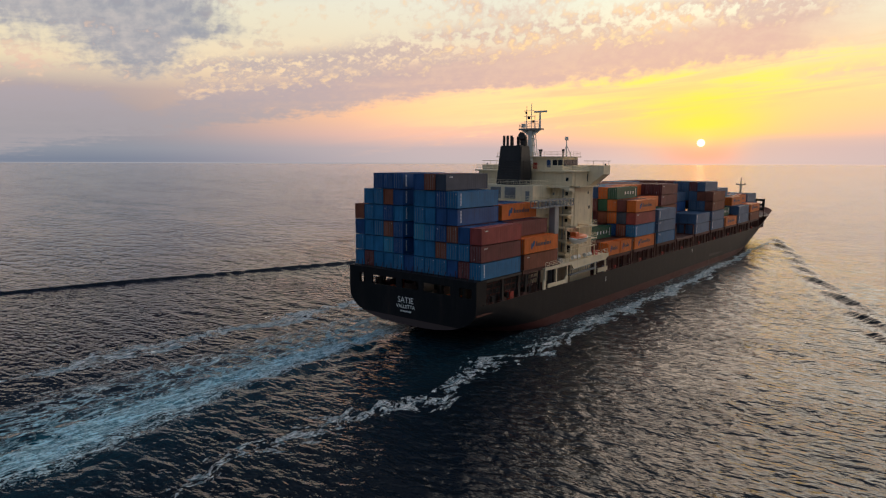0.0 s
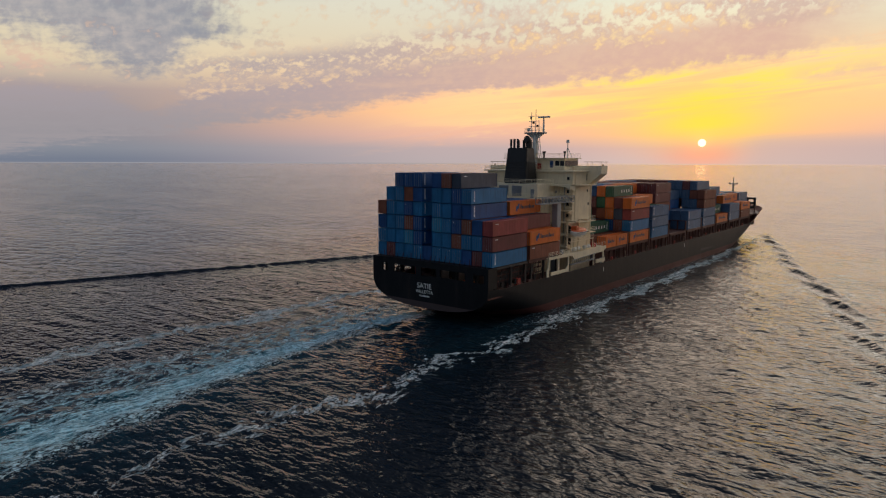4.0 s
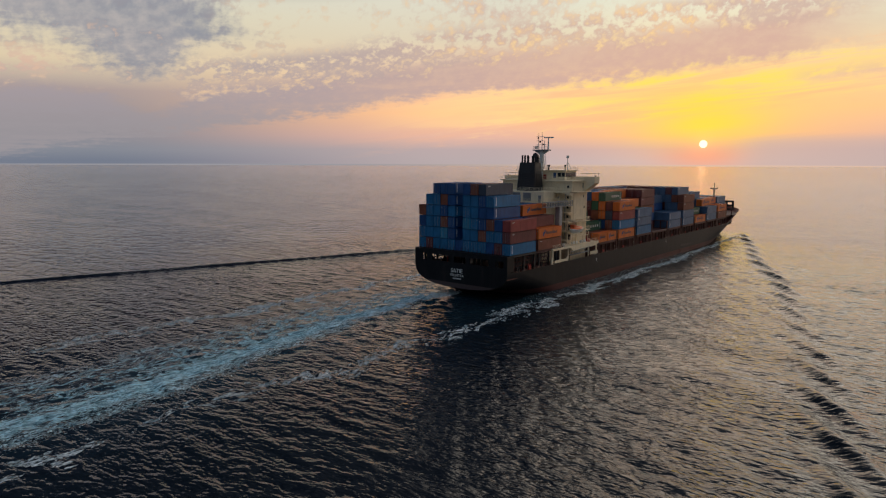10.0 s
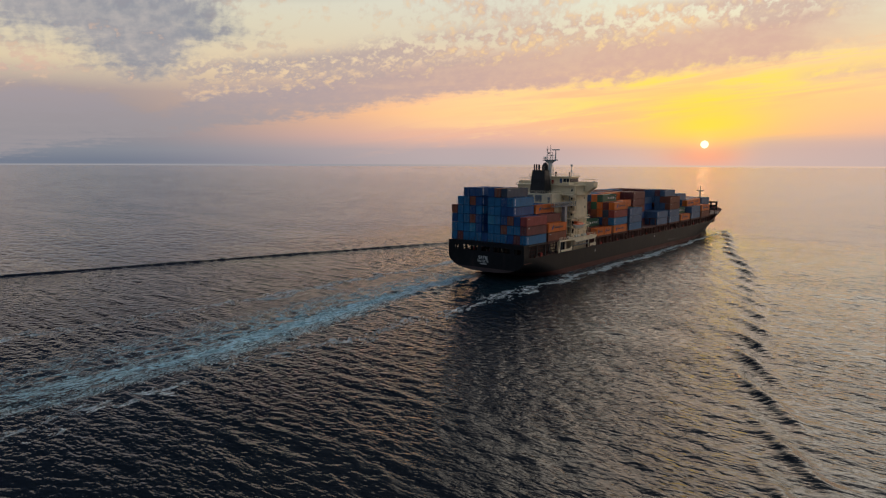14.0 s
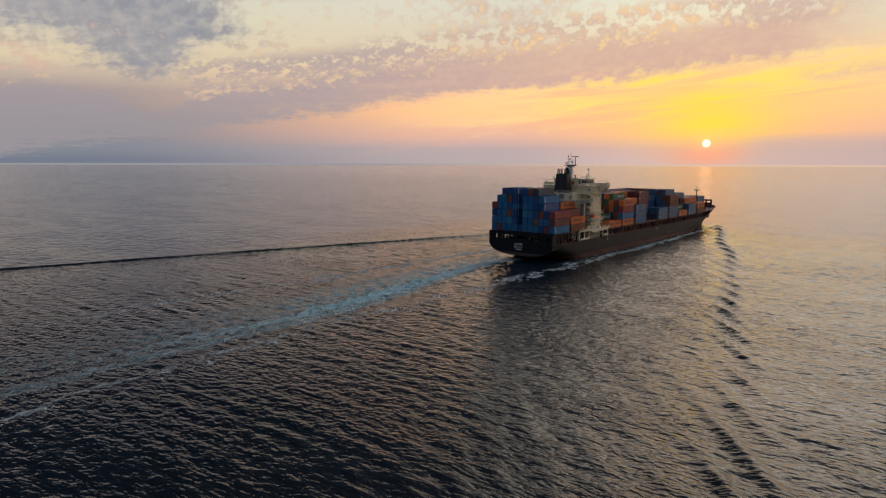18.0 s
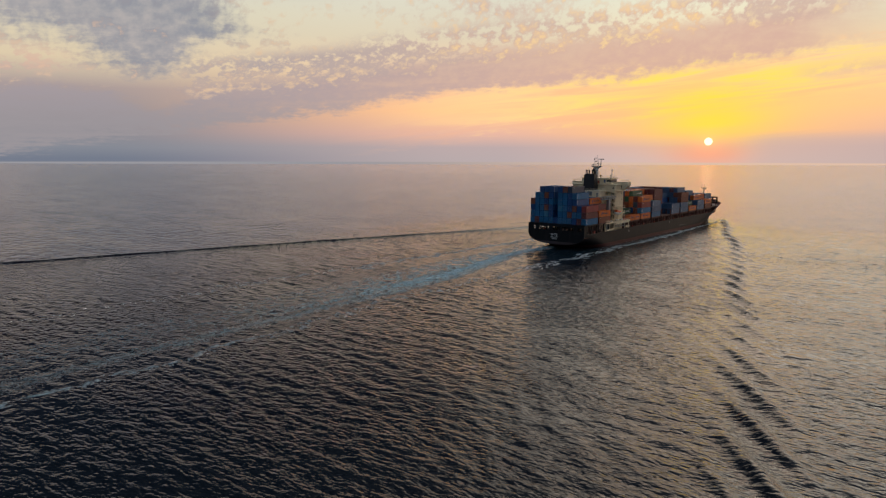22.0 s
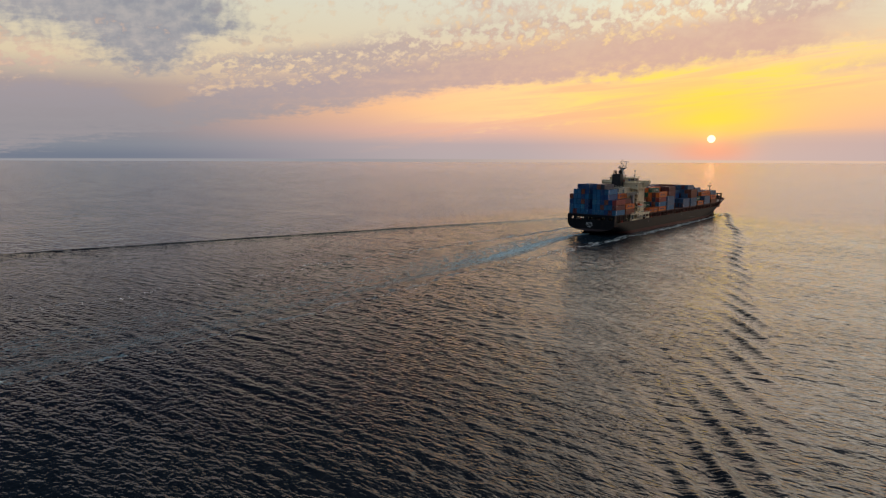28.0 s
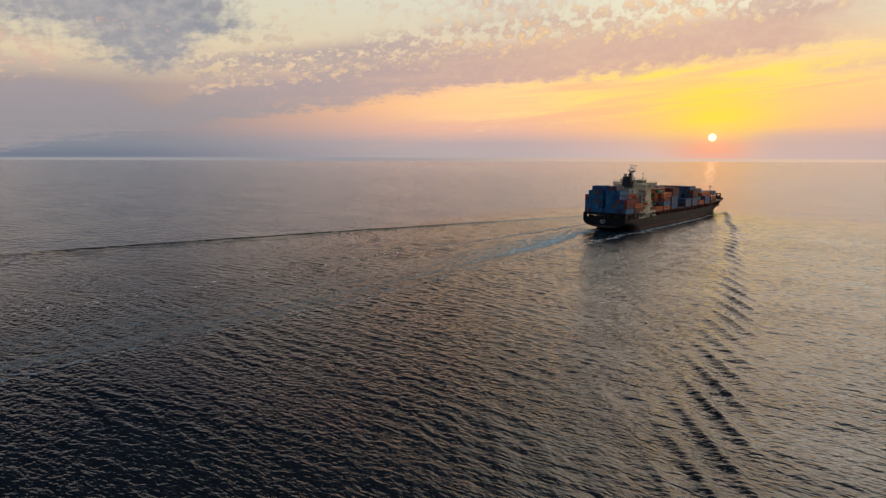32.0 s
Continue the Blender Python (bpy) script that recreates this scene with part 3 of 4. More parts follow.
    i, j = np.meshgrid(np.arange(nx - 1), np.arange(ny - 1), indexing="ij")
    a = (i * ny + j).ravel()
    quads = np.stack([a, a + ny, a + ny + 1, a + 1], -1)
    mesh = bpy.data.meshes.new("water")
    mesh.vertices.add(len(co))
    mesh.vertices.foreach_set("co", co.ravel().astype(np.float32))
    mesh.loops.add(quads.size)
    mesh.loops.foreach_set("vertex_index", quads.ravel().astype(np.int32))
    mesh.polygons.add(len(quads))
    mesh.polygons.foreach_set("loop_start", np.arange(0, quads.size, 4, dtype=np.int32))
    mesh.polygons.foreach_set("use_smooth", np.ones(len(quads), dtype=bool))
    mesh.update(calc_edges=True)
    mesh.materials.append(SEA)
    ob = new("water", mesh)
    return tagged(ob, "dark rippled open sea with a white and teal ship's wake", "sea", kind="structure")


water = make_sea()
MOVING = [water]


# ---- ship: hull ----
BEAM = 15.1


def sheer(x):
    """Height of the hull's upper edge."""
    if x < 176:
        return 7.4
    t = min(1.0, (x - 176) / 26)
    return 7.4 + 4.6 * t * t * (3 - 2 * t) + max(0, x - 202) * 0.05


def keel(x):
    t = max(0.0, min(1.0, (x + 1.5) / 34))
    return 2.2 - 8.2 * t * t * (3 - 2 * t)


def half_breadth(x, z):
    top = 12.0
    f = max(0.0, min(1.0, (z + 1.0) / (top + 1.0)))
    end = 203 + 18.5 * f ** 1.3
    start = 132 + 40 * f
    t = max(0.0, (x - start) / (end - start))
    if t >= 1:
        return 0.0
    return BEAM * (1 - t ** (2.1 + 2.6 * f)) 


def make_hull():
    bm = bmesh.new()
    xs = [-1.5, -0.5, 1, 3, 6, 10, 15, 21, 28, 40, 60, 90, 119.5, 120, 135, 146, 155, 163, 170, 176, 181, 186, 190, 194, 198, 201, 204, 207, 209.5, 212, 214, 216, 217.5, 219, 220, 221, 221.4]
    rows = []
    for x in xs:
        zb, bilge = keel(x), 5.5
        zt = max(sheer(x), zb + bilge + 0.05)
        pts = []
        if x < 120:
            for k in range(11):
                a = k / 10 * math.pi / 2
                pts.append((BEAM * math.sin(a) ** (2 / 2.6), zb + bilge - bilge * math.cos(a) ** (2 / 2.6)))
            zc = pts[-1][1]
            for k in range(1, 7):
                pts.append((BEAM, zc + (zt - zc) * k / 6))
        else:
            for k in range(17):
                z = -2.5 + (zt + 2.5) * k / 16
                pts.append((half_breadth(x, z), z))
        ring = [(x, -y, z) for y, z in pts[::-1]] + [(x, y, z) for y, z in pts[1:]] if x < 120 else [(x, -y, z) for y, z in pts[::-1]] + [(x, y, z) for y, z in pts]
        if x >= 120:
            ring.pop(len(pts))
        rows.append([bm.verts.new(p) for p in ring])
    for r, q in zip(rows, rows[1:]):
        for i in range(len(r) - 1):
            bm.faces.new((r[i], r[i + 1], q[i + 1], q[i]))
    bm.faces.new(rows[0])
    bmesh.ops.remove_doubles(bm, verts=bm.verts, dist=0.002)
    bmesh.ops.recalc_face_normals(bm, faces=bm.faces)
    return bm


ship = thing("container_ship", "large black-hulled container ship with a cream deckhouse, sailing", "ship", pose(0, 0, 0))
MOVING.append(ship)
hull = part("hull", make_hull(), HULL, ship, "weathered black hull with dull red boot-topping", smooth=True)
md = hull.modifiers.new("edge", "EDGE_SPLIT")
md.split_angle = radians(40)


def make_deck(z, x0, x1, inset=0.15):
    bm = bmesh.new()
    xs = [x0 + (x1 - x0) * i / 40 for i in range(41)]
    side = [(x, half_breadth(x, z) - inset) for x in xs if half_breadth(x, z) > inset]
    add_prism(bm, [(x, -y) for x, y in side] + [(x, y) for x, y in side[::-1]], "z", z - 0.3, z)
    return bm


part("main_deck", make_deck(6.1, -1.2, 182), DECK_RED, ship, "oxide red steel main deck")
part("forecastle_deck", make_deck(10.6, 190, 219), DECK_RED, ship, "oxide red forecastle deck")
part("forecastle_bulkhead", box(189.6, 190, -13.2, 13.2, 6.1, 10.6), DECK_RED, ship)


# ---- ship: stern ----
def make_transom():
    """Upper stern wall with its mooring openings cut through."""
    holes = [(12.4, 10.9, 8.9, 10.5), (9.1, 3.0, 9.0, 10.4), (1.6, -2.4, 9.0, 10.4), (-3.4, -9.6, 9.0, 10.5), (-11.5, -14.1, 8.9, 10.5)]
    bm = bmesh.new()
    x0, x1 = -1.5, -1.15
    add_box(bm, x0, x1, -BEAM, BEAM, 10.5, 11.8)
    add_box(bm, x0, x1, -BEAM, BEAM, 7.75, 8.9)
    edges = [BEAM] + [v for h in holes for v in h[:2]] + [-BEAM]
    for a, b in zip(edges[::2], edges[1::2]):
        add_box(bm, x0, x1, b, a, 8.9, 10.5)
    for sign in (1, -1):
        add_box(bm, -1.15, 1.4, sign * BEAM - (0.3 if sign > 0 else 0), sign * BEAM + (0.3 if sign < 0 else 0), 7.75, 11.8)
    return bm


part("transom", make_transom(), HULL, ship, "black stern wall with mooring openings")
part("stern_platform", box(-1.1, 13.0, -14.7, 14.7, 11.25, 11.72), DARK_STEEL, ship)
# dark colour on these pillars carries the shade inside the stern
for y in (-14.3, -10.0, -5.0, 0.0, 5.0, 10.0, 14.3):
    for x in (1.9, 7.2, 12.4):
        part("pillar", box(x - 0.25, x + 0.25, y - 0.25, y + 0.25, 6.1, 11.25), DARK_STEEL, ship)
for i, y in enumerate((-12.0, -7.0, 0.0, 7.0, 12.0)):
    bm = bmesh.new()
    add_rod(bm, (3.0, y - 1.1, 7.2), (3.0, y + 1.1, 7.2), 0.7, sides=14)
    add_box(bm, 2.3, 3.7, y - 1.35, y - 1.1, 6.1, 8.0)
    add_box(bm, 2.3, 3.7, y + 1.1, y + 1.35, 6.1, 8.0)
    part("mooring_winch", bm, BUOY_ORANGE if i in (1, 3) else DARK_STEEL, ship)


def lettering(body, size, m, mat, parent, name="lettering"):
    font = bpy.data.curves.new(name, "FONT")
    font.body, font.size, font.extrude, font.align_x = body, size, 0.01, "CENTER"
    ob = bpy.data.objects.new(name, font)
    scene.collection.objects.link(ob)
    mesh = bpy.data.meshes.new_from_object(ob.evaluated_get(bpy.context.evaluated_depsgraph_get()))
    bpy.data.objects.remove(ob)
    made = new(name, mesh)
    mesh.materials.clear()
    mesh.materials.append(mat)
    made.parent, made.matrix_basis = parent, m
    return made


STERN_TEXT = Matrix(((0, 0, -1, -1.53), (-1, 0, 0, 0.65), (0, 1, 0, 0), (0, 0, 0, 1)))
lettering("SATIE", 1.55, Matrix.Translation((0, 0, 6.25)) @ STERN_TEXT, LETTER, ship, "name_lettering")
lettering("VALLETTA", 0.98, Matrix.Translation((0, 0, 5.25)) @ STERN_TEXT, LETTER, ship, "port_lettering")
bm = bmesh.new()
for i in range(9):
    add_box(bm, -1.54, -1.52, 0.65 - 1.35 + i * 0.3, 0.65 - 1.35 + i * 0.3 + 0.2, 4.55, 4.85)
part("small_lettering", bm, LETTER, ship)


# ---- ship: hatches and stanchions along the deck ----
BAY_START, BAY_PITCH, TIER, PITCH = 48.4, 14.55, 2.945, 2.5
FORE_BASE, AFT_BASE = 10.7, 11.9
for k in range(10):
    x0 = BAY_START + k * BAY_PITCH
    b = min(14.9, half_breadth(x0 + 12.2, 8.0) - 0.2)
    part("hatch_cover", box(x0 - 0.2, x0 + 12.4, -b, b, 9.9, 10.62, 0.05), DECK_RED, ship)
    part("hatch_coaming", box(x0, x0 + 12.2, -b + 2.6, b - 2.6, 6.1, 9.9), DECK_RED, ship)
    for sign in (1, -1):
        for d in (0.3, 3.2, 6.1, 9.0, 11.9):
            part("stanchion", box(x0 + d - 0.13, x0 + d + 0.13, sign * (b - 0.35) - 0.2, sign * (b - 0.35) + 0.2, 6.1, 9.9), DECK_RED, ship)
    bm = bmesh.new()
    for y in np.arange(-b + 0.2, b, 2.5):
        add_box(bm, x0 + 12.9, x0 + 13.5, y - 0.15, y + 0.15, 6.1, 13.4)
    add_box(bm, x0 + 12.8, x0 + 13.6, -b, b, 13.4, 13.55)
    add_box(bm, x0 + 12.8, x0 + 13.6, -b, b, 10.4, 10.55)
    part("lashing_bridge", bm, DECK_RED, ship)
for sign in (1, -1):
    railing(ship, [(47.8, sign * 14.9, 6.6), (176, sign * 14.9, 6.6)], 1.1, DECK_RED, 2.4)
    railing(ship, [(1.6, sign * 14.9, 6.6), (19, sign * 14.9, 6.6)], 1.1, DECK_RED, 2.0)


# mooring gear, stores and pipework in the open stern quarters
rig = random.Random(11)
for sign in (1, -1):
    for k in range(9):
        x = 2.6 + k * 1.95
        y = sign * (14.0 - rig.random() * 1.6)
        if k % 3 == 0:
            reel = part("cable_reel", rod((x, y - 0.5, 7.0), (x, y + 0.5, 7.0), 0.75, sides=12), DECK_RED, ship)
            part("reel_foot", box(x - 0.6, x + 0.6, y - 0.6, y + 0.6, 6.1, 6.35), DARK_STEEL, reel)
        elif k % 3 == 1:
            h = 1.2 + rig.random() * 1.5
            part("store_locker", box(x - 0.6, x + 0.6, y - 0.45, y + 0.45, 6.1, 6.1 + h, 0.04), LOCKER if k == 4 else DECK_RED, ship)
        else:
            part("fairlead", rod((x, sign * 14.5, 6.1), (x, sign * 14.5, 7.5), 0.3, 0.22, 10), DARK_STEEL, ship)
        # brace coloured dark for the shade in the quarter
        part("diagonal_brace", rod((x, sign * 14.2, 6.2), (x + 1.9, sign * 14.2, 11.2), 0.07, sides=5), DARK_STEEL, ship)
        part("lashing_rod", rod((x + 0.9, sign * 14.75, 8.2 + rig.random()), (x + 0.9 + rig.random(), sign * 14.75, 11.3), 0.05, sides=4), DECK_RED, ship)
    for z in (8.6, 9.7, 10.6):
        part("side_pipe", rod((1.6, sign * 13.6, z), (20.0, sign * 13.6, z), 0.14, sides=6), DECK_RED, ship)
# dark plate added behind the starboard quarter, in place of its inner shade
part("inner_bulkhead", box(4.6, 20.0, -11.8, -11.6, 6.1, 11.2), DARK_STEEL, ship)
# lashing gear standing along the after edge of the stern platform
for k in range(23):
    y = -14.0 + k * 1.25
    part("lashing_post", rod((-0.9, y, 11.72), (-0.9 + 0.25 * (k % 3), y, 12.5 + 0.9 * rig.random()), 0.07, sides=5), DECK_RED if k % 2 else DARK_STEEL, ship)


# clutter along the side decks
MARKS = ((47.35, 5.75), (104.0, 6.15))
for sign in (1, -1):
    for dy, z, r in ((14.45, 7.0, 0.16), (14.45, 7.5, 0.10), (14.1, 9.2, 0.12)):
        part("deck_pipe", rod((48.0, sign * dy, z), (176.0, sign * dy, z), r, sides=6), DECK_RED, ship)
    for k in range(9):
        x = 47.6 + k * BAY_PITCH
        v = part("mushroom_vent", rod((x, sign * 14.3, 6.1), (x, sign * 14.3, 8.3), 0.22, sides=8), CREAM if k % 3 else GREY_STEEL, ship)
        part("vent_cap", rod((x, sign * 14.3, 8.3), (x, sign * 14.3, 8.6), 0.42, 0.30, 10), CREAM if k % 3 else GREY_STEEL, v)
        part("hydrant_box", box(x + 5.2, x + 5.9, sign * 14.5 - 0.18, sign * 14.5 + 0.18, 7.2, 8.1), LOCKER, ship)
        part("bollard", rod((x + 9.0, sign * 14.4, 6.1), (x + 9.0, sign * 14.4, 7.7), 0.28, sides=8), DARK_STEEL, ship)
    for x in (4.5, 9.5, 16.5):
        part("hydrant_box", box(x, x + 0.8, sign * 13.9 - 0.2, sign * 13.9 + 0.2, 7.3, 8.4), DARK_STEEL, ship)
        part("rope_reel", rod((x + 1.6, sign * 13.2, 7.3), (x + 1.6, sign * 13.2 + 1.0, 7.3), 0.6, sides=12), DECK_RED if x < 9 else DARK_STEEL, ship)
    for x, z in MARKS:
        bm = bmesh.new()
        add_box(bm, x - 0.12, x + 0.12, sign * 15.12 - 0.02, sign * 15.12 + 0.02, z - 0.5, z + 0.5)
        part("hull_mark", bm, LETTER, ship)


# ---- ship: deckhouse ----
house = part("deckhouse", box(36.3, 46.0, -12.0, 12.0, 6.1, 29.4, 0.06), CREAM, ship, "tall cream-painted deckhouse with weather streaks")
part("bridge_deck", box(35.6, 46.6, -12.6, 12.6, 29.4, 29.7), CREAM, ship)
wheel = part("wheelhouse", box(39.0, 45.8, -8.2, 8.2, 29.7, 32.45, 0.05), CREAM, ship)
part("wheelhouse_roof", box(38.5, 46.4, -8.7, 8.7, 32.45, 32.65), CREAM, ship)
for y in (-7.6, -6.3):
    part("window", box(38.95, 39.02, y - 0.55, y + 0.55, 30.7, 31.9), GLASS, wheel)
for x in (39.9, 41.2, 42.5, 43.8, 45.0):
    for sign in (1, -1):
        part("window", box(x - 0.58, x + 0.58, sign * 8.23 - 0.03, sign * 8.23 + 0.03, 30.6, 31.95), GLASS, wheel)
part("door", box(38.94, 39.02, -5.2, -4.3, 30.3, 31.9), paint("door_blue", (0.03, 0.08, 0.22), 0.5), wheel, "blue steel door")
part("fire_locker", box(38.7, 39.0, -1.9, -1.0, 29.9, 31.3), paint("locker_red", (0.40, 0.05, 0.03), 0.5), wheel, "red fire locker")
for sign in (1, -1):
    s = sign
    wing = part("bridge_wing", prism([(s * 8.2, 29.7), (s * 15.7, 29.7), (s * 15.7, 28.9), (s * 12.0, 26.0), (s * 12.0, 29.4)], "x", 43.0, 46.2), CREAM, ship, "cantilevered cream bridge wing")
    bm = bmesh.new()
    add_box(bm, 43.0, 43.12, min(s * 8.2, s * 15.7), max(s * 8.2, s * 15.7), 29.7, 30.75)
    add_box(bm, 46.08, 46.2, min(s * 8.2, s * 15.7), max(s * 8.2, s * 15.7), 29.7, 30.75)
    add_box(bm, 43.0, 46.2, s * 15.7 - 0.06, s * 15.7 + 0.06, 29.7, 30.75)
    part("bulwark", bm, CREAM, wing)
    # dark plate in place of the shaded door opening under the wing
    part("door", box(42.95, 43.02, min(s * 10.9, s * 12.2), max(s * 10.9, s * 12.2), 27.3, 28.9), DARK_STEEL, house)
    bm = bmesh.new()
    for x in (43.3, 45.9):
        for y in (11.9, 15.5):
            add_rod(bm, (x, s * y, 30.7), (x, s * y, 31.7), 0.05, sides=6)
    for x in (43.3, 45.9):
        add_rod(bm, (x, s * 11.0, 31.7), (x, s * 16.0, 31.7), 0.06, sides=6)
    add_rod(bm, (43.3, s * 15.5, 31.7), (45.9, s * 15.5, 31.7), 0.06, sides=6)
    part("awning_frame", bm, CREAM, wing)
    part("lamp", rod((44.5, s * 15.4, 30.7), (44.5, s * 15.4, 31.15), 0.18), DARK_STEEL, wing)
# galleries on the after face, one to a storey
for i, z in enumerate((26.5, 23.5, 20.6, 17.9, 15.2, 12.5)):
    deep = (2.2, 2.8, 2.4, 3.0, 3.2, 3.4)[i]
    g = part("gallery", box(36.3 - deep, 36.3, -12.6, 12.6, z - 0.24, z), CREAM, ship)
    railing(g, [(36.35, -12.5, z), (36.3 - deep + 0.08, -12.5, z), (36.3 - deep + 0.08, 12.5, z), (36.35, 12.5, z)])
    if i in (0, 3, 4):
        side = part("side_gallery", box(36.3, 45.0, -13.8, -12.0, z - 0.22, z), CREAM, ship)
        railing(side, [(36.3, -13.7, z), (44.9, -13.7, z), (44.9, -12.1, z)])
    if i < 2:
        x = 36.3 - deep
        for sign in (1, -1):
            ends = sorted((sign * 4.2, sign * 12.55))
            arc = [(ends[0] + (ends[1] - ends[0]) * j / 14, z - 0.24 - 0.75 * abs(2 * j / 14 - 1) ** 3.0 - 0.12) for j in range(15)]
            part("arch_plate", prism([(ends[0], z)] + arc + [(ends[1], z)], "x", x - 0.06, x + 0.02), CREAM, g, "cream plate with an arched lower edge")
            part("end_plate", prism([(x, z), (36.3, z), (36.3, z - 1.6), (x + 0.5, z - 0.9), (x, z - 1.1)], "y", min(sign * 12.5, sign * 12.6), max(sign * 12.5, sign * 12.6)), CREAM, g)
    bm = bmesh.new()
    add_prism(bm, [(36.3, z - 0.14), (36.3 - deep, z - 0.14), (36.3, z - 1.1)], "y", -11.9, -11.8)
    add_prism(bm, [(36.3, z - 0.14), (36.3 - deep, z - 0.14), (36.3, z - 1.1)], "y", 11.8, 11.9)
    part("bracket", bm, CREAM, g)
    for y in (-10.8, -8.4):
        if y == -8.4 and i in (0, 1):
            continue
        part("door", box(36.22, 36.3, y - 0.42, y + 0.42, z + 0.05, z + 2.0) if y == -8.4 else box(36.22, 36.3, y - 0.3, y + 0.3, z + 1.0, z + 1.75), GLASS if y != -8.4 else DARK_STEEL, house)
for a, b in zip((12.5, 15.2, 17.9, 20.6, 23.5), (15.2, 17.9, 20.6, 23.5, 26.5)):
    bm = bmesh.new()
    y = -9.4
    add_prism(bm, [(34.9, a), (34.6, a), (35.7, b), (36.0, b)], "y", y - 0.05, y + 0.05)
    add_prism(bm, [(34.9, a), (34.6, a), (35.7, b), (36.0, b)], "y", y + 0.75, y + 0.85)
    for i in range(10):
        f = (i + 0.5) / 10
        add_box(bm, 34.65 + 1.1 * f, 34.95 + 1.1 * f, y, y + 0.8, a + (b - a) * f - 0.02, a + (b - a) * f + 0.02)
    part("ladder", bm, CREAM, ship)

# fittings on the after and starboard walls of the house
for z in (12.5, 15.2, 17.9, 20.6, 23.5):
    # dark plates on the wall, their colour standing in for shaded doorways
    if z < 17:
        part("open_doorway", box(36.24, 36.31, -11.9, -11.2, z + 0.05, z + 2.0), DARK_STEEL, house)
    part("cable_tray", box(36.05, 36.3, -10.1, -9.9, z, z + 2.4), GREY_STEEL, house)
    part("wall_lamp", box(36.1, 36.3, -9.9, -9.6, z + 2.1, z + 2.3), WHITE, house)
    part("junction_box", box(36.15, 36.3, -7.9, -7.5, z + 0.9, z + 1.5), GREY_STEEL, house)
for x, z0, z1 in ((37.4, 11.5, 29.2), (45.2, 11.5, 26.0)):
    part("downpipe", rod((x, -12.1, z0), (x, -12.1, z1), 0.09, sides=6), CREAM, house)
for x, z in ((43.6, 24.6), (44.2, 21.4)):
    part("window", box(x - 0.24, x + 0.24, -12.05, -11.98, z, z + 0.65), GLASS, house)
# raft cradle, lockers and a handrail gate beside the boat
for x in (24.0, 27.5, 43.4):
    part("deck_locker", box(x, x + 1.3, -14.3, -13.5, 11.45, 12.4), GREY_STEEL if x < 40 else LOCKER, ship)
part("boat_gangway", box(30.4, 41.4, -15.2, -14.8, 13.9, 14.0), CREAM, ship)
railing(ship, [(30.4, -15.15, 14.0), (41.4, -15.15, 14.0)], 1.0)
for x in (30.5, 33.9, 38.0, 41.3):
    part("gangway_post", rod((x, -15.0, 11.45), (x, -15.0, 13.9), 0.09, sides=6), CREAM, ship)

# engine casing and funnel
casing = part("engine_casing", box(28.6, 36.2, -7.2, 7.2, 6.1, 26.65, 0.06), CREAM, ship)
part("casing_ledge", box(27.4, 36.2, -8.6, 8.6, 23.3, 23.45), CREAM, ship)
railing(ship, [(36.0, -8.5, 23.45), (27.5, -8.5, 23.45), (27.5, 8.5, 23.45), (36.0, 8.5, 23.45)])
railing(ship, [(36.0, -7.1, 26.65), (28.7, -7.1, 26.65), (28.7, 7.1, 26.65), (36.0, 7.1, 26.65)])
for y0, y1 in ((-3.0, -0.4), (0.6, 3.2)):
    bm = bmesh.new()
    add_box(bm, 28.5, 28.6, y0, y1, 23.9, 26.2)
    for i in range(9):
        add_box(bm, 28.42, 28.5, y0 + 0.1, y1 - 0.1, 24.0 + i * 0.25, 24.1 + i * 0.25)
    part("vent_grille", bm, GREY_STEEL, casing)
part("door", box(28.5, 28.6, -6.4, -5.5, 23.5, 25.5), GREY_STEEL, casing)
bm = bmesh.new()
lo = [(30.2, -3.0), (30.2, 3.1), (35.4, 3.1), (35.4, -3.0)]
hi = [(31.3, -2.5), (31.3, 2.8), (34.7, 2.8), (34.7, -2.5)]
a = [bm.verts.new((x, y, 26.65)) for x, y in lo]
b = [bm.verts.new((x, y, 34.9)) for x, y in hi]
for i in range(4):
    bm.faces.new((a[i], a[(i + 1) % 4], b[(i + 1) % 4], b[i]))
bm.faces.new(b)
bm.faces.new(a[::-1])
bmesh.ops.recalc_face_normals(bm, faces=bm.faces)
bmesh.ops.bevel(bm, geom=list(bm.edges), offset=0.18, segments=2, affect="EDGES")
funnel = part("funnel", bm, FUNNEL, ship, "tall matt black funnel")
bm = bmesh.new()
for i in range(8):
    z = 27.6 + i * 0.55
    f = (z - 26.65) / 8.25
    add_box(bm, 30.12 + 1.1 * f, 30.3 + 1.1 * f, -2.4, 2.4, z, z + 0.22)
    add_box(bm, 31.4, 34.6, -3.3 + 0.3 * f, -3.12 + 0.3 * f, z, z + 0.22)
part("louvre", bm, DARK_STEEL, funnel)
for x, y, r, top in ((31.9, 2.2, 0.28, 37.0), (31.9, 1.3, 0.28, 37.0), (32.0, 0.4, 0.28, 37.0), (33.0, -0.7, 0.35, 36.8), (33.9, 1.4, 0.3, 36.7)):
    part("exhaust_pipe", rod((x, y, 34.8), (x, y, top), r, sides=12), DARK_STEEL, funnel)
bm = bmesh.new()
for i in range(7):
    p, q = i / 6 * 1.3, (i + 1) / 6 * 1.3
    add_rod(bm, (33.2 - 1.1 * (1 - math.cos(p)), -1.9, 35.9 + 1.1 * math.sin(p)), (33.2 - 1.1 * (1 - math.cos(q)), -1.9, 35.9 + 1.1 * math.sin(q)), 0.75, sides=14)
add_rod(bm, (33.2, -1.9, 34.8), (33.2, -1.9, 36.0), 0.75, sides=14)
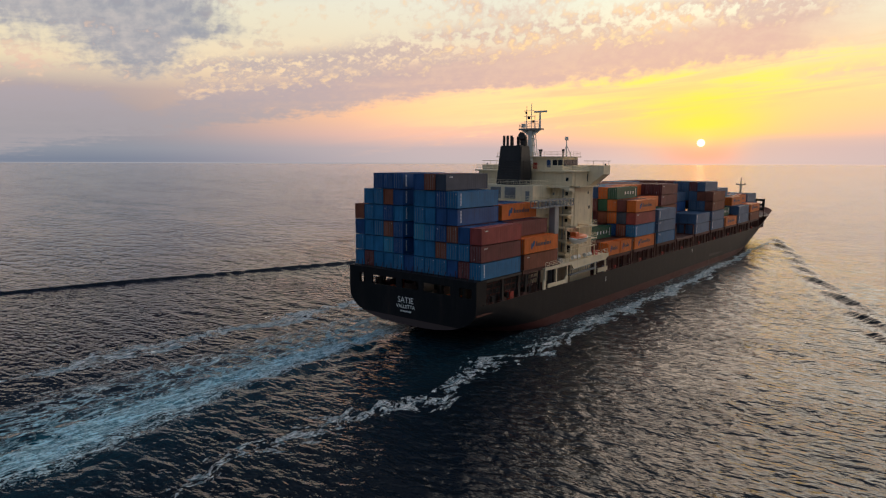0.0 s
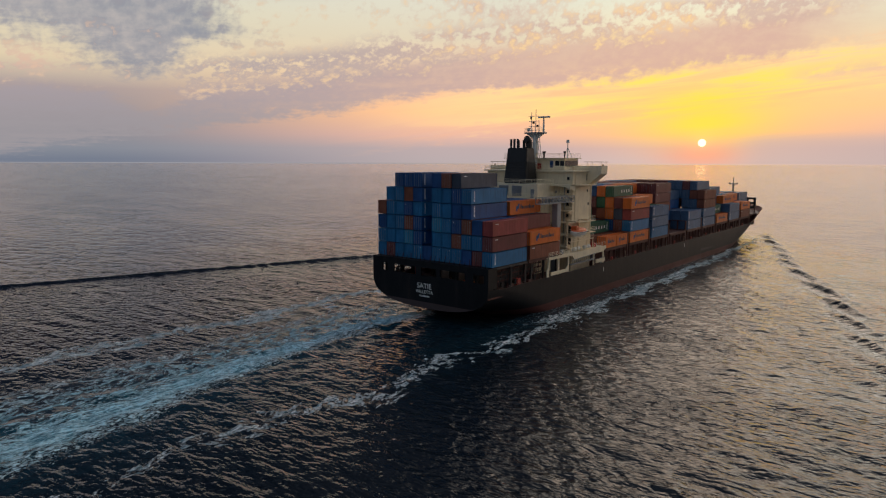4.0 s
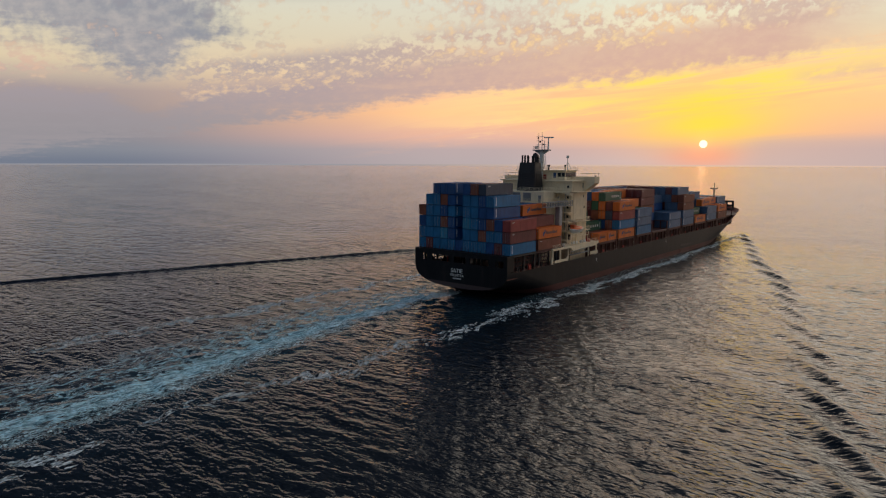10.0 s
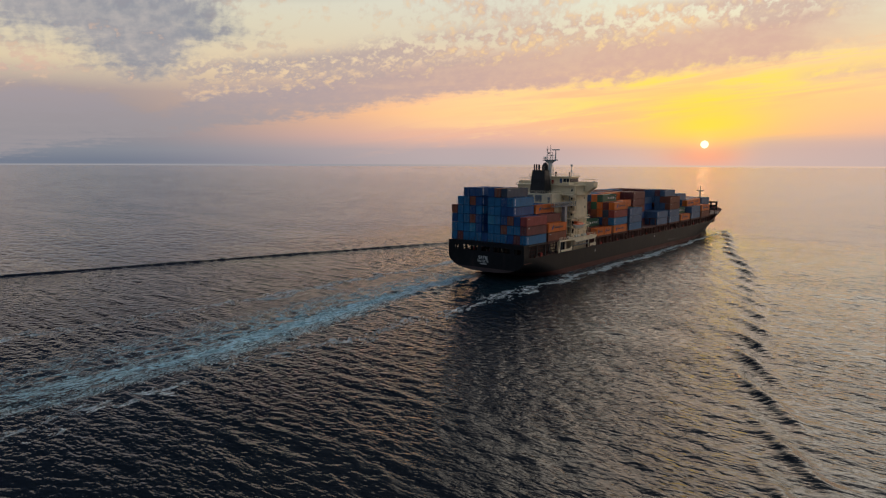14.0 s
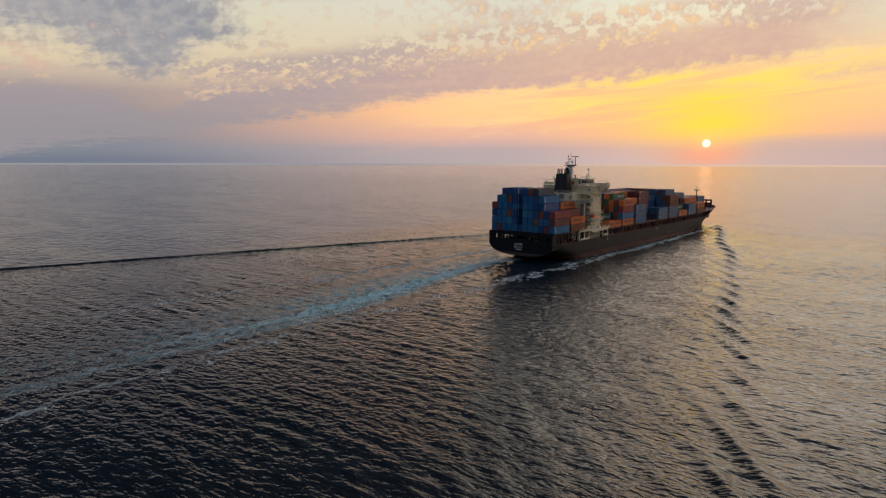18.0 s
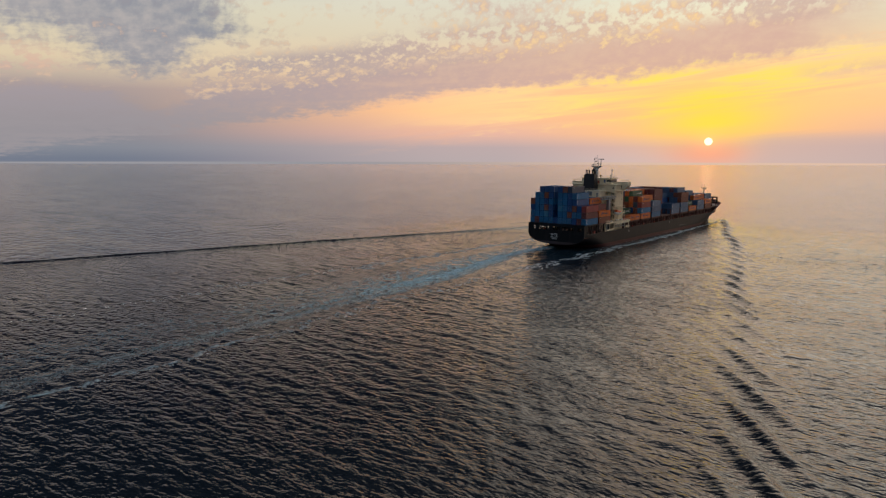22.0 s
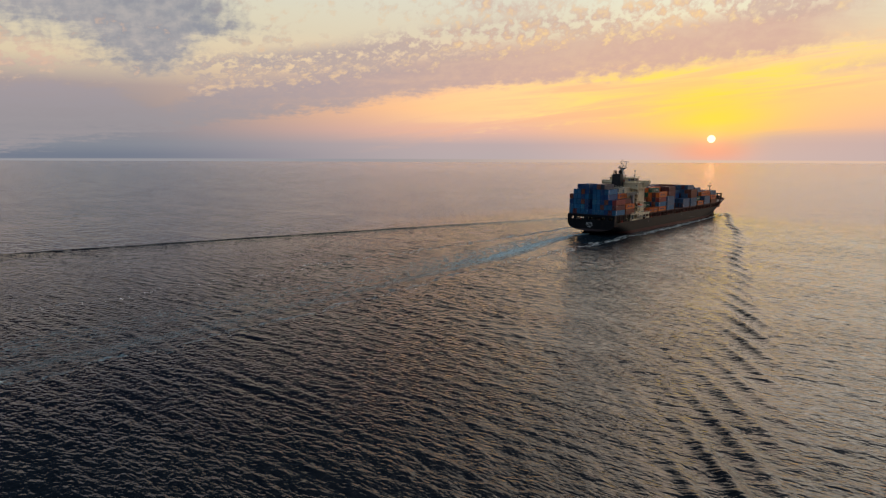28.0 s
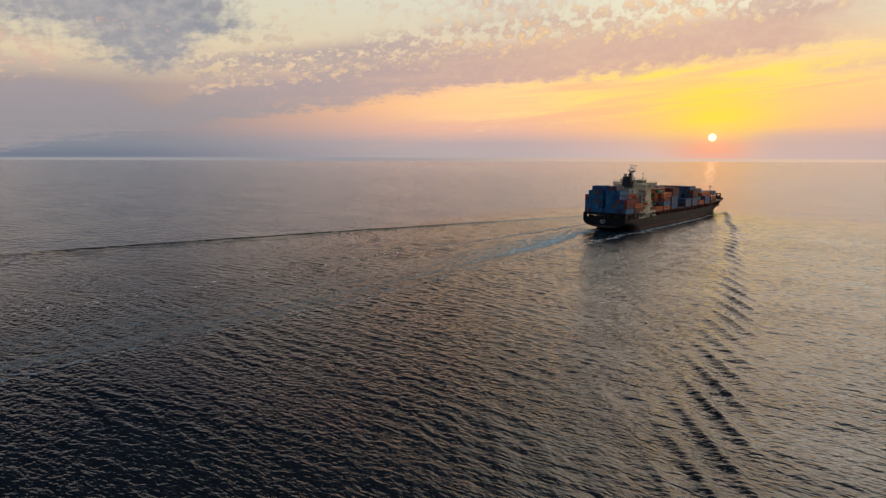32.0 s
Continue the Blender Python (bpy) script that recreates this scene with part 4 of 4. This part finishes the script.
part("exhaust_elbow", bm, DARK_STEEL, funnel)

# radar mast on the wheelhouse
mast = part("radar_mast", rod((39.2, 0, 31.0), (39.2, 0, 38.4), 0.80, 0.55, 12), WHITE, ship, "white radar mast with platforms and aerials")
bm = bmesh.new()
add_prism(bm, [(38.2, -1.2), (37.8, 0.2), (38.2, 2.6), (40.2, 2.6), (40.6, 0), (40.2, -2.6), (38.6, -2.6)], "z", 38.4, 38.75)
part("platform", bm, GREY_STEEL, mast)
bm = bmesh.new()
add_prism(bm, [(-0.5, 37.2), (0.5, 37.2), (2.4, 38.4), (-2.4, 38.4)], "x", 38.9, 39.5)
part("bracket", bm, WHITE, mast)
railing(mast, [(38.5, -2.5, 38.75), (38.0, 0.2, 38.75), (38.3, 2.5, 38.75), (40.1, 2.5, 38.75)], 1.0, WHITE, 1.0)
for y, top in ((1.2, 43.6), (0.0, 44.2), (-0.9, 41.6)):
    pole = part("aerial_pole", rod((39.2, y, 38.7), (39.2, y, top), 0.11, 0.07, 6), WHITE, mast)
    for z in (40.2, 41.4, 42.6):
        if z < top - 0.4:
            part("yard", rod((39.2, y - 0.7, z), (39.2, y + 0.7, z), 0.06, sides=6), WHITE, pole)
scanner = part("radar_scanner", box(39.0, 39.4, -3.9, -0.7, 42.1, 42.5, 0.05), WHITE, mast)
part("scanner_post", rod((39.2, -2.2, 38.7), (39.2, -2.2, 42.1), 0.28, 0.16), WHITE, mast)
part("radar_dome", rod((39.2, 1.9, 39.0), (39.2, 1.9, 39.8), 0.45, 0.4, 12), WHITE, mast)
for z in (33.5, 35.0, 36.5):
    part("rung_bracket", rod((39.2, 0, z), (38.2, -1.6, z), 0.06, sides=6), CREAM, mast)
for s in (-1, 1):
    bm = bmesh.new()
    for x in (38.75, 39.65):
        add_rod(bm, (x, s * 1.5, 32.6), (x, s * 0.75, 38.4), 0.08, sides=6)
    for i in range(5):
        z = 33.2 + i * 1.05
        y = s * (1.5 - 0.75 * (z - 32.6) / 5.8)
        add_rod(bm, (38.75, y, z), (39.65, y, z + 0.9), 0.05, sides=4)
        add_rod(bm, (38.75, y, z), (39.65, y, z), 0.05, sides=4)
    part("lattice_leg", bm, WHITE, mast)
for y, z, r in ((0.5, 40.8, 0.3), (-0.6, 40.0, 0.26), (1.2, 41.9, 0.22)):
    part("mast_lamp", rod((39.0, y, z), (39.0, y, z + 0.5), r, sides=8), DARK_STEEL, mast)
aerial = part("signal_mast", rod((44.6, -5.9, 32.6), (44.6, -5.9, 36.4), 0.16, 0.1, 8), WHITE, ship)
part("dome", rod((44.6, -5.9, 36.2), (44.6, -5.9, 37.0), 0.42, 0.36, 12), WHITE, aerial)
for s in (-1, 1):
    part("stay", rod((44.6 + 0.3, -5.9 + s * 1.1, 32.6), (44.6, -5.9, 35.2), 0.07, sides=6), WHITE, aerial)
railing(ship, [(46.2, -8.5, 32.65), (38.7, -8.5, 32.65), (38.7, 8.5, 32.65), (46.2, 8.5, 32.65)], 1.0)
railing(ship, [(42.8, -12.4, 29.7), (35.8, -12.4, 29.7), (35.8, 12.4, 29.7), (42.8, 12.4, 29.7)], 1.05)
for y, r in ((-1.8, 0.35), (-7.4, 0.22), (3.5, 0.3), (7.5, 0.22)):
    v = part("ventilator", rod((40.4, y, 32.6), (40.4, y, 33.6), r * 0.7, sides=12), DARK_STEEL, ship)
    part("cowl", rod((40.4, y, 33.6), (40.4, y, 34.2), r, r * 1.35, 12), DARK_STEEL, v)

# provision crane on the starboard side
crane = part("provision_crane", box(28.2, 29.8, -12.7, -11.3, 6.1, 22.6, 0.08), GREY_STEEL, ship, "grey provision crane with its boom laid level")
bm = bmesh.new()
for y in (-12.9, -11.1):
    for z in (22.7, 24.0):
        add_box(bm, 21.5, 35.4, y - 0.09, y + 0.09, z - 0.09, z + 0.09)
    for i in range(11):
        x = 21.5 + i * 1.39
        add_box(bm, x - 0.06, x + 0.06, y - 0.06, y + 0.06, 22.7, 24.0)
        if i < 10:
            add_rod(bm, (x, y, 22.7 if i % 2 else 24.0), (x + 1.39, y, 24.0 if i % 2 else 22.7), 0.06, sides=4)
add_box(bm, 21.5, 35.4, -12.9, -11.1, 22.62, 22.7)
part("boom", bm, GREY_STEEL, crane)

# boat deck along both sides
for s in (-1, 1):
    def span(a, b):
        return (min(s * a, s * b), max(s * a, s * b))
    y0, y1 = span(12.0, 15.4)
    part("boat_deck", box(20.2, 47.6, y0, y1, 11.25, 11.45), CREAM, ship)
    ya, yb = span(15.2, 15.45)
    part("fascia", prism([(20.2, 11.6), (47.6, 11.6), (47.6, 10.9), (45.8, 10.3), (31.5, 10.0), (30.5, 11.0), (20.2, 11.0)], "y", ya, yb), CREAM, ship, "cream boat deck edge with a curved apron")
    part("apron", prism([(19.6, 7.45), (20.5, 7.45), (20.5, 11.0), (20.2, 11.0), (20.1, 9.4), (19.6, 8.9)], "y", ya, yb), CREAM, ship)
    part("bulwark", prism([(21.4, 7.6), (28.6, 7.6), (29.0, 8.9), (28.4, 8.9), (27.8, 8.3), (21.4, 8.3)], "y", ya, yb), CREAM, ship)
    part("bulwark", prism([(42.6, 7.8), (47.2, 7.8), (47.2, 8.7), (42.6, 8.7)], "y", ya, yb), CREAM, ship)
    for x in (21.0, 25.2, 29.6, 42.2, 47.2):
        part("deck_post", box(x - 0.2, x + 0.2, *span(14.75, 15.05), 6.1, 11.25), CREAM, ship)
    bm = bmesh.new()
    for z in (9.0, 10.0):
        add_rod(bm, (30.2, s * 15.55, z - 0.1), (41.6, s * 15.55, z + 0.3), 0.07, sides=6)
    for i in range(12):
        add_rod(bm, (30.4 + i, s * 15.55, 8.95 + i * 0.035), (30.4 + i, s * 15.55, 9.95 + i * 0.035), 0.05, sides=4)
    add_box(bm, 30.2, 41.6, *span(14.6, 15.5), 8.8, 8.95)
    part("accommodation_ladder", bm, GREY_STEEL, ship)
    railing(ship, [(20.4, s * 15.3, 11.5), (31.5, s * 15.3, 11.5)])
    railing(ship, [(41.0, s * 15.3, 11.5), (47.4, s * 15.3, 11.5)])
    for x in (33.0, 34.6, 38.2, 39.8):
        bm = bmesh.new()
        add_rod(bm, (x - 0.6, s * 14.6, 12.1), (x + 0.6, s * 14.6, 12.1), 0.42, sides=12)
        part("liferaft_canister", bm, WHITE, ship)
    # lifeboat in its davits
    bm = bmesh.new()
    bmesh.ops.create_uvsphere(bm, u_segments=20, v_segments=12, radius=1.0)
    for v in bm.verts:
        v.co = Vector((36.2 + 3.3 * v.co.x, s * 13.9 + 1.15 * v.co.y, 15.75 + (0.95 if v.co.z > 0 else 0.4) * math.copysign(abs(v.co.z) ** 0.7, v.co.z)))
    boat = part("lifeboat", bm, BUOY_ORANGE, ship, "orange enclosed lifeboat with a white keel", smooth=True)
    bm = bmesh.new()
    bmesh.ops.create_uvsphere(bm, u_segments=20, v_segments=12, radius=1.0)
    for v in bm.verts:
        v.co = Vector((36.2 + 3.6 * v.co.x, s * 13.9 + 1.25 * v.co.y, 15.7 + 1.2 * min(v.co.z, 0.12) + 0.35 * v.co.x ** 4))
    part("boat_bottom", bm, WHITE, boat, "white lower half", smooth=True)
    part("canopy", box(33.6, 35.0, *span(13.2, 14.6), 16.2, 17.2, 0.15), BUOY_ORANGE, boat)
    part("rubbing_strake", box(33.2, 39.2, *span(15.08, 15.16), 15.68, 15.8), DARK_STEEL, boat)
    for x in (33.6, 39.2):
        bm = bmesh.new()
        add_box(bm, x - 0.16, x + 0.16, *span(12.1, 12.5), 11.4, 18.4)
        add_box(bm, x - 0.16, x + 0.16, *span(12.1, 14.6), 18.1, 18.45)
        add_box(bm, x - 0.14, x + 0.14, *span(12.3, 14.4), 14.4, 14.7)
        part("davit", bm, CREAM, ship)

# forecastle
fore = part("foremast", rod((206.8, 0, 10.6), (206.8, 0, 22.2), 0.6, 0.4, 10), CREAM, ship, "slim foremast with a lamp crosstree")
part("crosstree", rod((206.8, -1.9, 22.0), (206.8, 1.9, 22.0), 0.24, sides=6), CREAM, fore)
part("crosstree_platform", box(206.2, 207.4, -0.9, 0.9, 21.4, 21.55), CREAM, fore)
part("topmast", rod((206.8, 0, 22.2), (206.8, 0, 24.9), 0.24, 0.16, 6), CREAM, fore)
for y in (-1.6, 1.6):
    part("mast_lamp", rod((206.8, y, 22.0), (206.8, y, 22.6), 0.2), DARK_STEEL, fore)
bm = bmesh.new()
for i in range(7):
    add_box(bm, 207.6, 208.0, -9.0 + i * 3.0 - 0.5, -9.0 + i * 3.0 + 0.5, 11.5, 16.3)
for z in (11.5, 13.4, 15.4):
    add_box(bm, 207.6, 208.0, -9.5, 9.5, z, z + 0.9)
part("breakwater_frame", bm, DARK_STEEL, ship, "dark frame with square openings")
for y in (-4.5, 4.5):
    bm = bmesh.new()
    add_rod(bm, (203.0, y - 1.4, 11.8), (203.0, y + 1.4, 11.8), 0.9, sides=14)
    add_box(bm, 202.0, 204.0, y - 1.7, y - 1.4, 10.6, 12.9)
    add_box(bm, 202.0, 204.0, y + 1.4, y + 1.7, 10.6, 12.9)
    part("windlass", bm, DECK_RED, ship)


# ---- containers ----
BOXES = {}


def corrugated(length, width, ends_at):
    """Plan outline of a box with pressed ribs in its long sides and its forward end."""
    pts, half, w = [], length / 2 - 0.12, width / 2 - 0.03
    n = int(length / 0.56)
    step = 2 * half / n
    for side in (-1, 1):
        row = []
        for i in range(n):
            x = -half + i * step
            row += [(x, w), (x + step * 0.30, w), (x + step * 0.45, w - 0.013), (x + step * 0.85, w - 0.013)]
        row.append((half, w))
        pts += [(x, -y) for x, y in row] if side < 0 else row[::-1]
    return pts


def make_container(key, style, length):
    name, mat = BOX_COLOURS[key]
    H, Wd, L2 = 2.79, 2.36, length / 2
    size = "forty-foot" if length > 8 else "twenty-foot"
    marks = {"v": ", white lettering down its side", "h": ", dark logo and lettering", "u": ", large white lettering"}.get(style, "")
    kind = "shipping_container"
    top = thing(kind, f"{name} steel container{marks}, stacked on deck", "container", group="stacked shipping containers")
    bm = bmesh.new()
    outline = corrugated(length, Wd, 0)
    add_prism(bm, outline, "z", 0.14, H - 0.06)
    for sx in (-1, 1):
        for sy in (-1, 1):
            add_box(bm, min(sx * L2, sx * (L2 - 0.16)), max(sx * L2, sx * (L2 - 0.16)), min(sy * 1.18, sy * 1.02), max(sy * 1.18, sy * 1.02), 0.0, H)
    for sy in (-1, 1):
        for z0, z1 in ((0.0, 0.16), (H - 0.12, H - 0.01)):
            add_box(bm, -L2 + 0.16, L2 - 0.16, min(sy * 1.175, sy * 1.08), max(sy * 1.175, sy * 1.08), z0, z1)
    for sx in (-1, 1):
        for z0, z1 in ((0.0, 0.16), (H - 0.13, H - 0.01)):
            add_box(bm, min(sx * (L2 - 0.01), sx * (L2 - 0.12)), max(sx * (L2 - 0.01), sx * (L2 - 0.12)), -1.02, 1.02, z0, z1)
    for i in range(int(length / 0.9)):
        x = -L2 + 0.5 + i * 0.9
        add_box(bm, x, x + 0.4, -1.06, 1.06, H - 0.06, H - 0.03)
    part("body", bm, mat, top)
    if "doors" not in BOXES:
        bm = box(-0.035, 0.035, -0.515, 0.515, 0.17, H - 0.14, 0.02)
        for z in (0.85, 1.5, 2.15):
            add_box(bm, -0.05, -0.03, -0.47, 0.47, z - 0.05, z + 0.05)
        d = part("door", bm, mat)
        r = part("lock_rod", rod((-0.06, 0, 0.12), (-0.06, 0, H - 0.1), 0.024, sides=6), GREY_STEEL)
        BOXES["doors"] = (d.data, r.data)
        bpy.data.objects.remove(d), bpy.data.objects.remove(r)
    dmesh, rmesh = BOXES["doors"]
    mine = dmesh.copy()
    mine.materials.clear()
    mine.materials.append(mat)
    rods = rmesh.copy()
    for y in (-0.535, 0.535):
        door = new("door", mine)
        door.parent, door.matrix_basis = top, pose(-L2 + 0.04, y, 0)
        for dy in (-0.25, 0.25):
            r = new("lock_rod", rods)
            r.parent, r.matrix_basis = door, pose(0, dy, 0)
    marks_at = random.Random(len(BOXES) * 7 + ord(key))
    bm = bmesh.new()
    for i in range(marks_at.choice((1, 1, 2))):
        y, z = marks_at.choice((-0.8, -0.3, 0.3, 0.75)), marks_at.choice((0.45, 1.2, 2.1, 2.35))
        add_box(bm, -L2 - 0.012, -L2 + 0.006, y - marks_at.uniform(0.04, 0.13), y + 0.06, z, z + marks_at.uniform(0.07, 0.16))
    part("door_marking", bm, marks_at.choice((LETTER, GREY_STEEL)), top)
    for s in (-1, 1):
        y0, y1 = s * 1.182 - 0.006, s * 1.182 + 0.006
        bm = bmesh.new()
        if style == "v":
            for i in range(9):
                add_box(bm, s * (L2 - 0.95) - 0.16, s * (L2 - 0.95) + 0.16, y0, y1, 0.45 + i * 0.235, 0.60 + i * 0.235)
            part("lettering", bm, LETTER, top)
        elif style == "h":
            f = length / 12.19
            add_prism(bm, [(s * 3.9 * f, 0.75), (s * 3.3 * f, 0.7), (s * 3.3 * f, 1.15), (s * 2.75 * f, 1.2), (s * 2.45 * f, 2.2), (s * 3.0 * f, 2.25), (s * 3.2 * f, 1.85), (s * 3.75 * f, 1.8)], "y", y0, y1)
            part("logo", bm, BOX_COLOURS["D"][1], top, "dark blue leaning logo shape")
            bm = bmesh.new()
            for i in range(10):
                x = s * (1.9 - i * 0.56) * f
                add_box(bm, x - 0.19 * f, x + 0.19 * f, y0, y1, 1.15, 1.15 + (0.9 if i in (0, 6) else 0.55))
            part("lettering", bm, BOX_COLOURS["N"][1], top)
        elif style == "u":
            for i in range(4):
                x = s * (1.2 - i * 1.55)
                add_box(bm, x - 0.26, x + 0.26, y0, y1, 1.0, 1.75)
            add_box(bm, s * -5.0 - 0.12, s * -5.0 + 0.12, y0, y1, 0.5, 2.4)
            part("lettering", bm, LETTER, top)
        else:
            for i in range(3):
                add_box(bm, s * (L2 - 1.0 - i * 0.35) - 0.12, s * (L2 - 1.0 - i * 0.35) + 0.12, y0, y1, 2.2, 2.37)
            part("lettering", bm, LETTER, top)
    return top


used = set()


def put_box(key, style, x, y, z, length=12.19, turned=False):
    m = pose(x, y, z, 0, 0, 180 if turned else 0)
    k = (key, style, length)
    if k not in BOXES:
        BOXES[k] = make_container(key, style, length)
    if k in used:
        ob = copy_thing(BOXES[k], m)
    else:
        ob = BOXES[k]
        ob.matrix_basis = m
        used.add(k)
    MOVING.append(ob)
    return ob


# each bay: twelve columns from port to starboard, every string runs from the lowest tier up
AFT_BAYS = [
    (0.0, "BBDW MBBBB BBBBBD BLWDWD BDDBDD D BBLBBD BBBBBW BWDDDN DBWDB MBD BMR"),
    (13.4, "DMBD DBWD WDBD DBDW BDMD DWDB DBDW MDWD DWDB WMDO WOM WO"),
]
# towards the bow S replaces D, with distance haze put into its colour
FORE_BAYS = [
    "DW DWM WDM MDW DWD WMD MWG DMG WM MG W -",
    "DWMDB WDMBD DMWDB MWDBD DBMWB WDMDD DMWMB WDMMD WMWGO WDOOG WWNM OBRO",
    "DWMDW WDBMD DMWDB MWDBW DBMWS WDMDS DMWBO WDMOO WMDW DMDO SSG BSS",
    "DWMDM WDMBW DMWDM MWDBW DBMWM WDMDM DMWMM WDMMM WDMMM MDWMM - -",
    "DWMDD WDMDB DMWDD MWDD DBMD WDMD DMWD WDMD WMDS SS SS SS",
    "DWMDW WDMBW DMWDM MWDBW DBMWW WDMDM DMWDM WSSSS SSSSS SSSSM SSSWS SSWW",
    "DWMD WDMB DMWD MWDB DBMW WDMD DMWS WDMS WMDS SSS SG O",
    "DWM WDMB DMWD MWDB DBMW WDMD DMWO WDMS WDSS SSS SSO SS",
    "DW WDM DMW MWD DBM WDM DMW WDO WMS SSO SO WO",
    "- DM WDM MDS DMW SDM DMD WSS SSM SSS - -",
]
rnd = random.Random(7)


def bay(x0, text, base, aft=None, fore=None):
    cols = [("" if c == "-" else c) for c in text.split()]
    for i, stack in enumerate(cols):
        for j, key in enumerate(stack):
            lo = min(len(cols[i - 1]) if i else 0, len(cols[i + 1]) if i < 11 else 0, len(stack) - 1,
                     len(aft[i]) if aft else 0, len(fore[i]) if fore else 0)
            if j < lo - (2 if 100 < x0 < 110 else 1) and len(stack) - 1 > j:
                continue
            style = "v" if key in "BDLS" and rnd.random() < 0.5 else ""
            if not aft and base == AFT_BASE:
                style = "v" if i == 4 or (i == 9 and j > 2) or (i == 11 and j == 0) else ""
            if key == "O":
                style = "h"
            if key == "G":
                style = "u"
            put_box(key, style, x0 + 6.1 + rnd.uniform(-0.05, 0.05), 15 - PITCH * (i + 0.5) + rnd.uniform(-0.02, 0.02), base + TIER * j, turned=rnd.random() < 0.45)


split_cols = [[("" if c == "-" else c) for c in t.split()] for _, t in AFT_BAYS] + [[("" if c == "-" else c) for c in t.split()] for t in FORE_BAYS]
for n, (x0, text) in enumerate(AFT_BAYS):
    bay(x0, text, AFT_BASE, split_cols[0] if n else None, split_cols[1] if n == 0 else None)
for n, text in enumerate(FORE_BAYS):
    bay(BAY_START + n * BAY_PITCH, text, FORE_BASE, split_cols[n + 1] if n else None, split_cols[n + 3] if n < 9 else None)
for x in (51.6, 58.0):
    put_box("O", "h", x, -13.75, FORE_BASE, 6.06)
part("aft_hatch", box(13.2, 27.0, -14.8, 14.8, 11.2, 11.8), DECK_RED, ship)
# pillars coloured dark for the shade under the after hatch
for y in (-14.2, -7.0, 0.0, 7.0, 14.2):
    for x in (15.0, 20.0, 25.5):
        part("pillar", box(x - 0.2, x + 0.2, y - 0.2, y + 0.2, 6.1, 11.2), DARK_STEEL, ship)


# ---- movement ----
def motions():
    """The ship, her cargo and the wake's sheet go on along +x at one speed."""
    for ob in MOVING:
        m = ob.matrix_basis.copy()
        walk(ob, [(0.0, m), (32.0, Matrix.Translation((SPEED * 32.0, 0, 0)) @ m)])


motions()
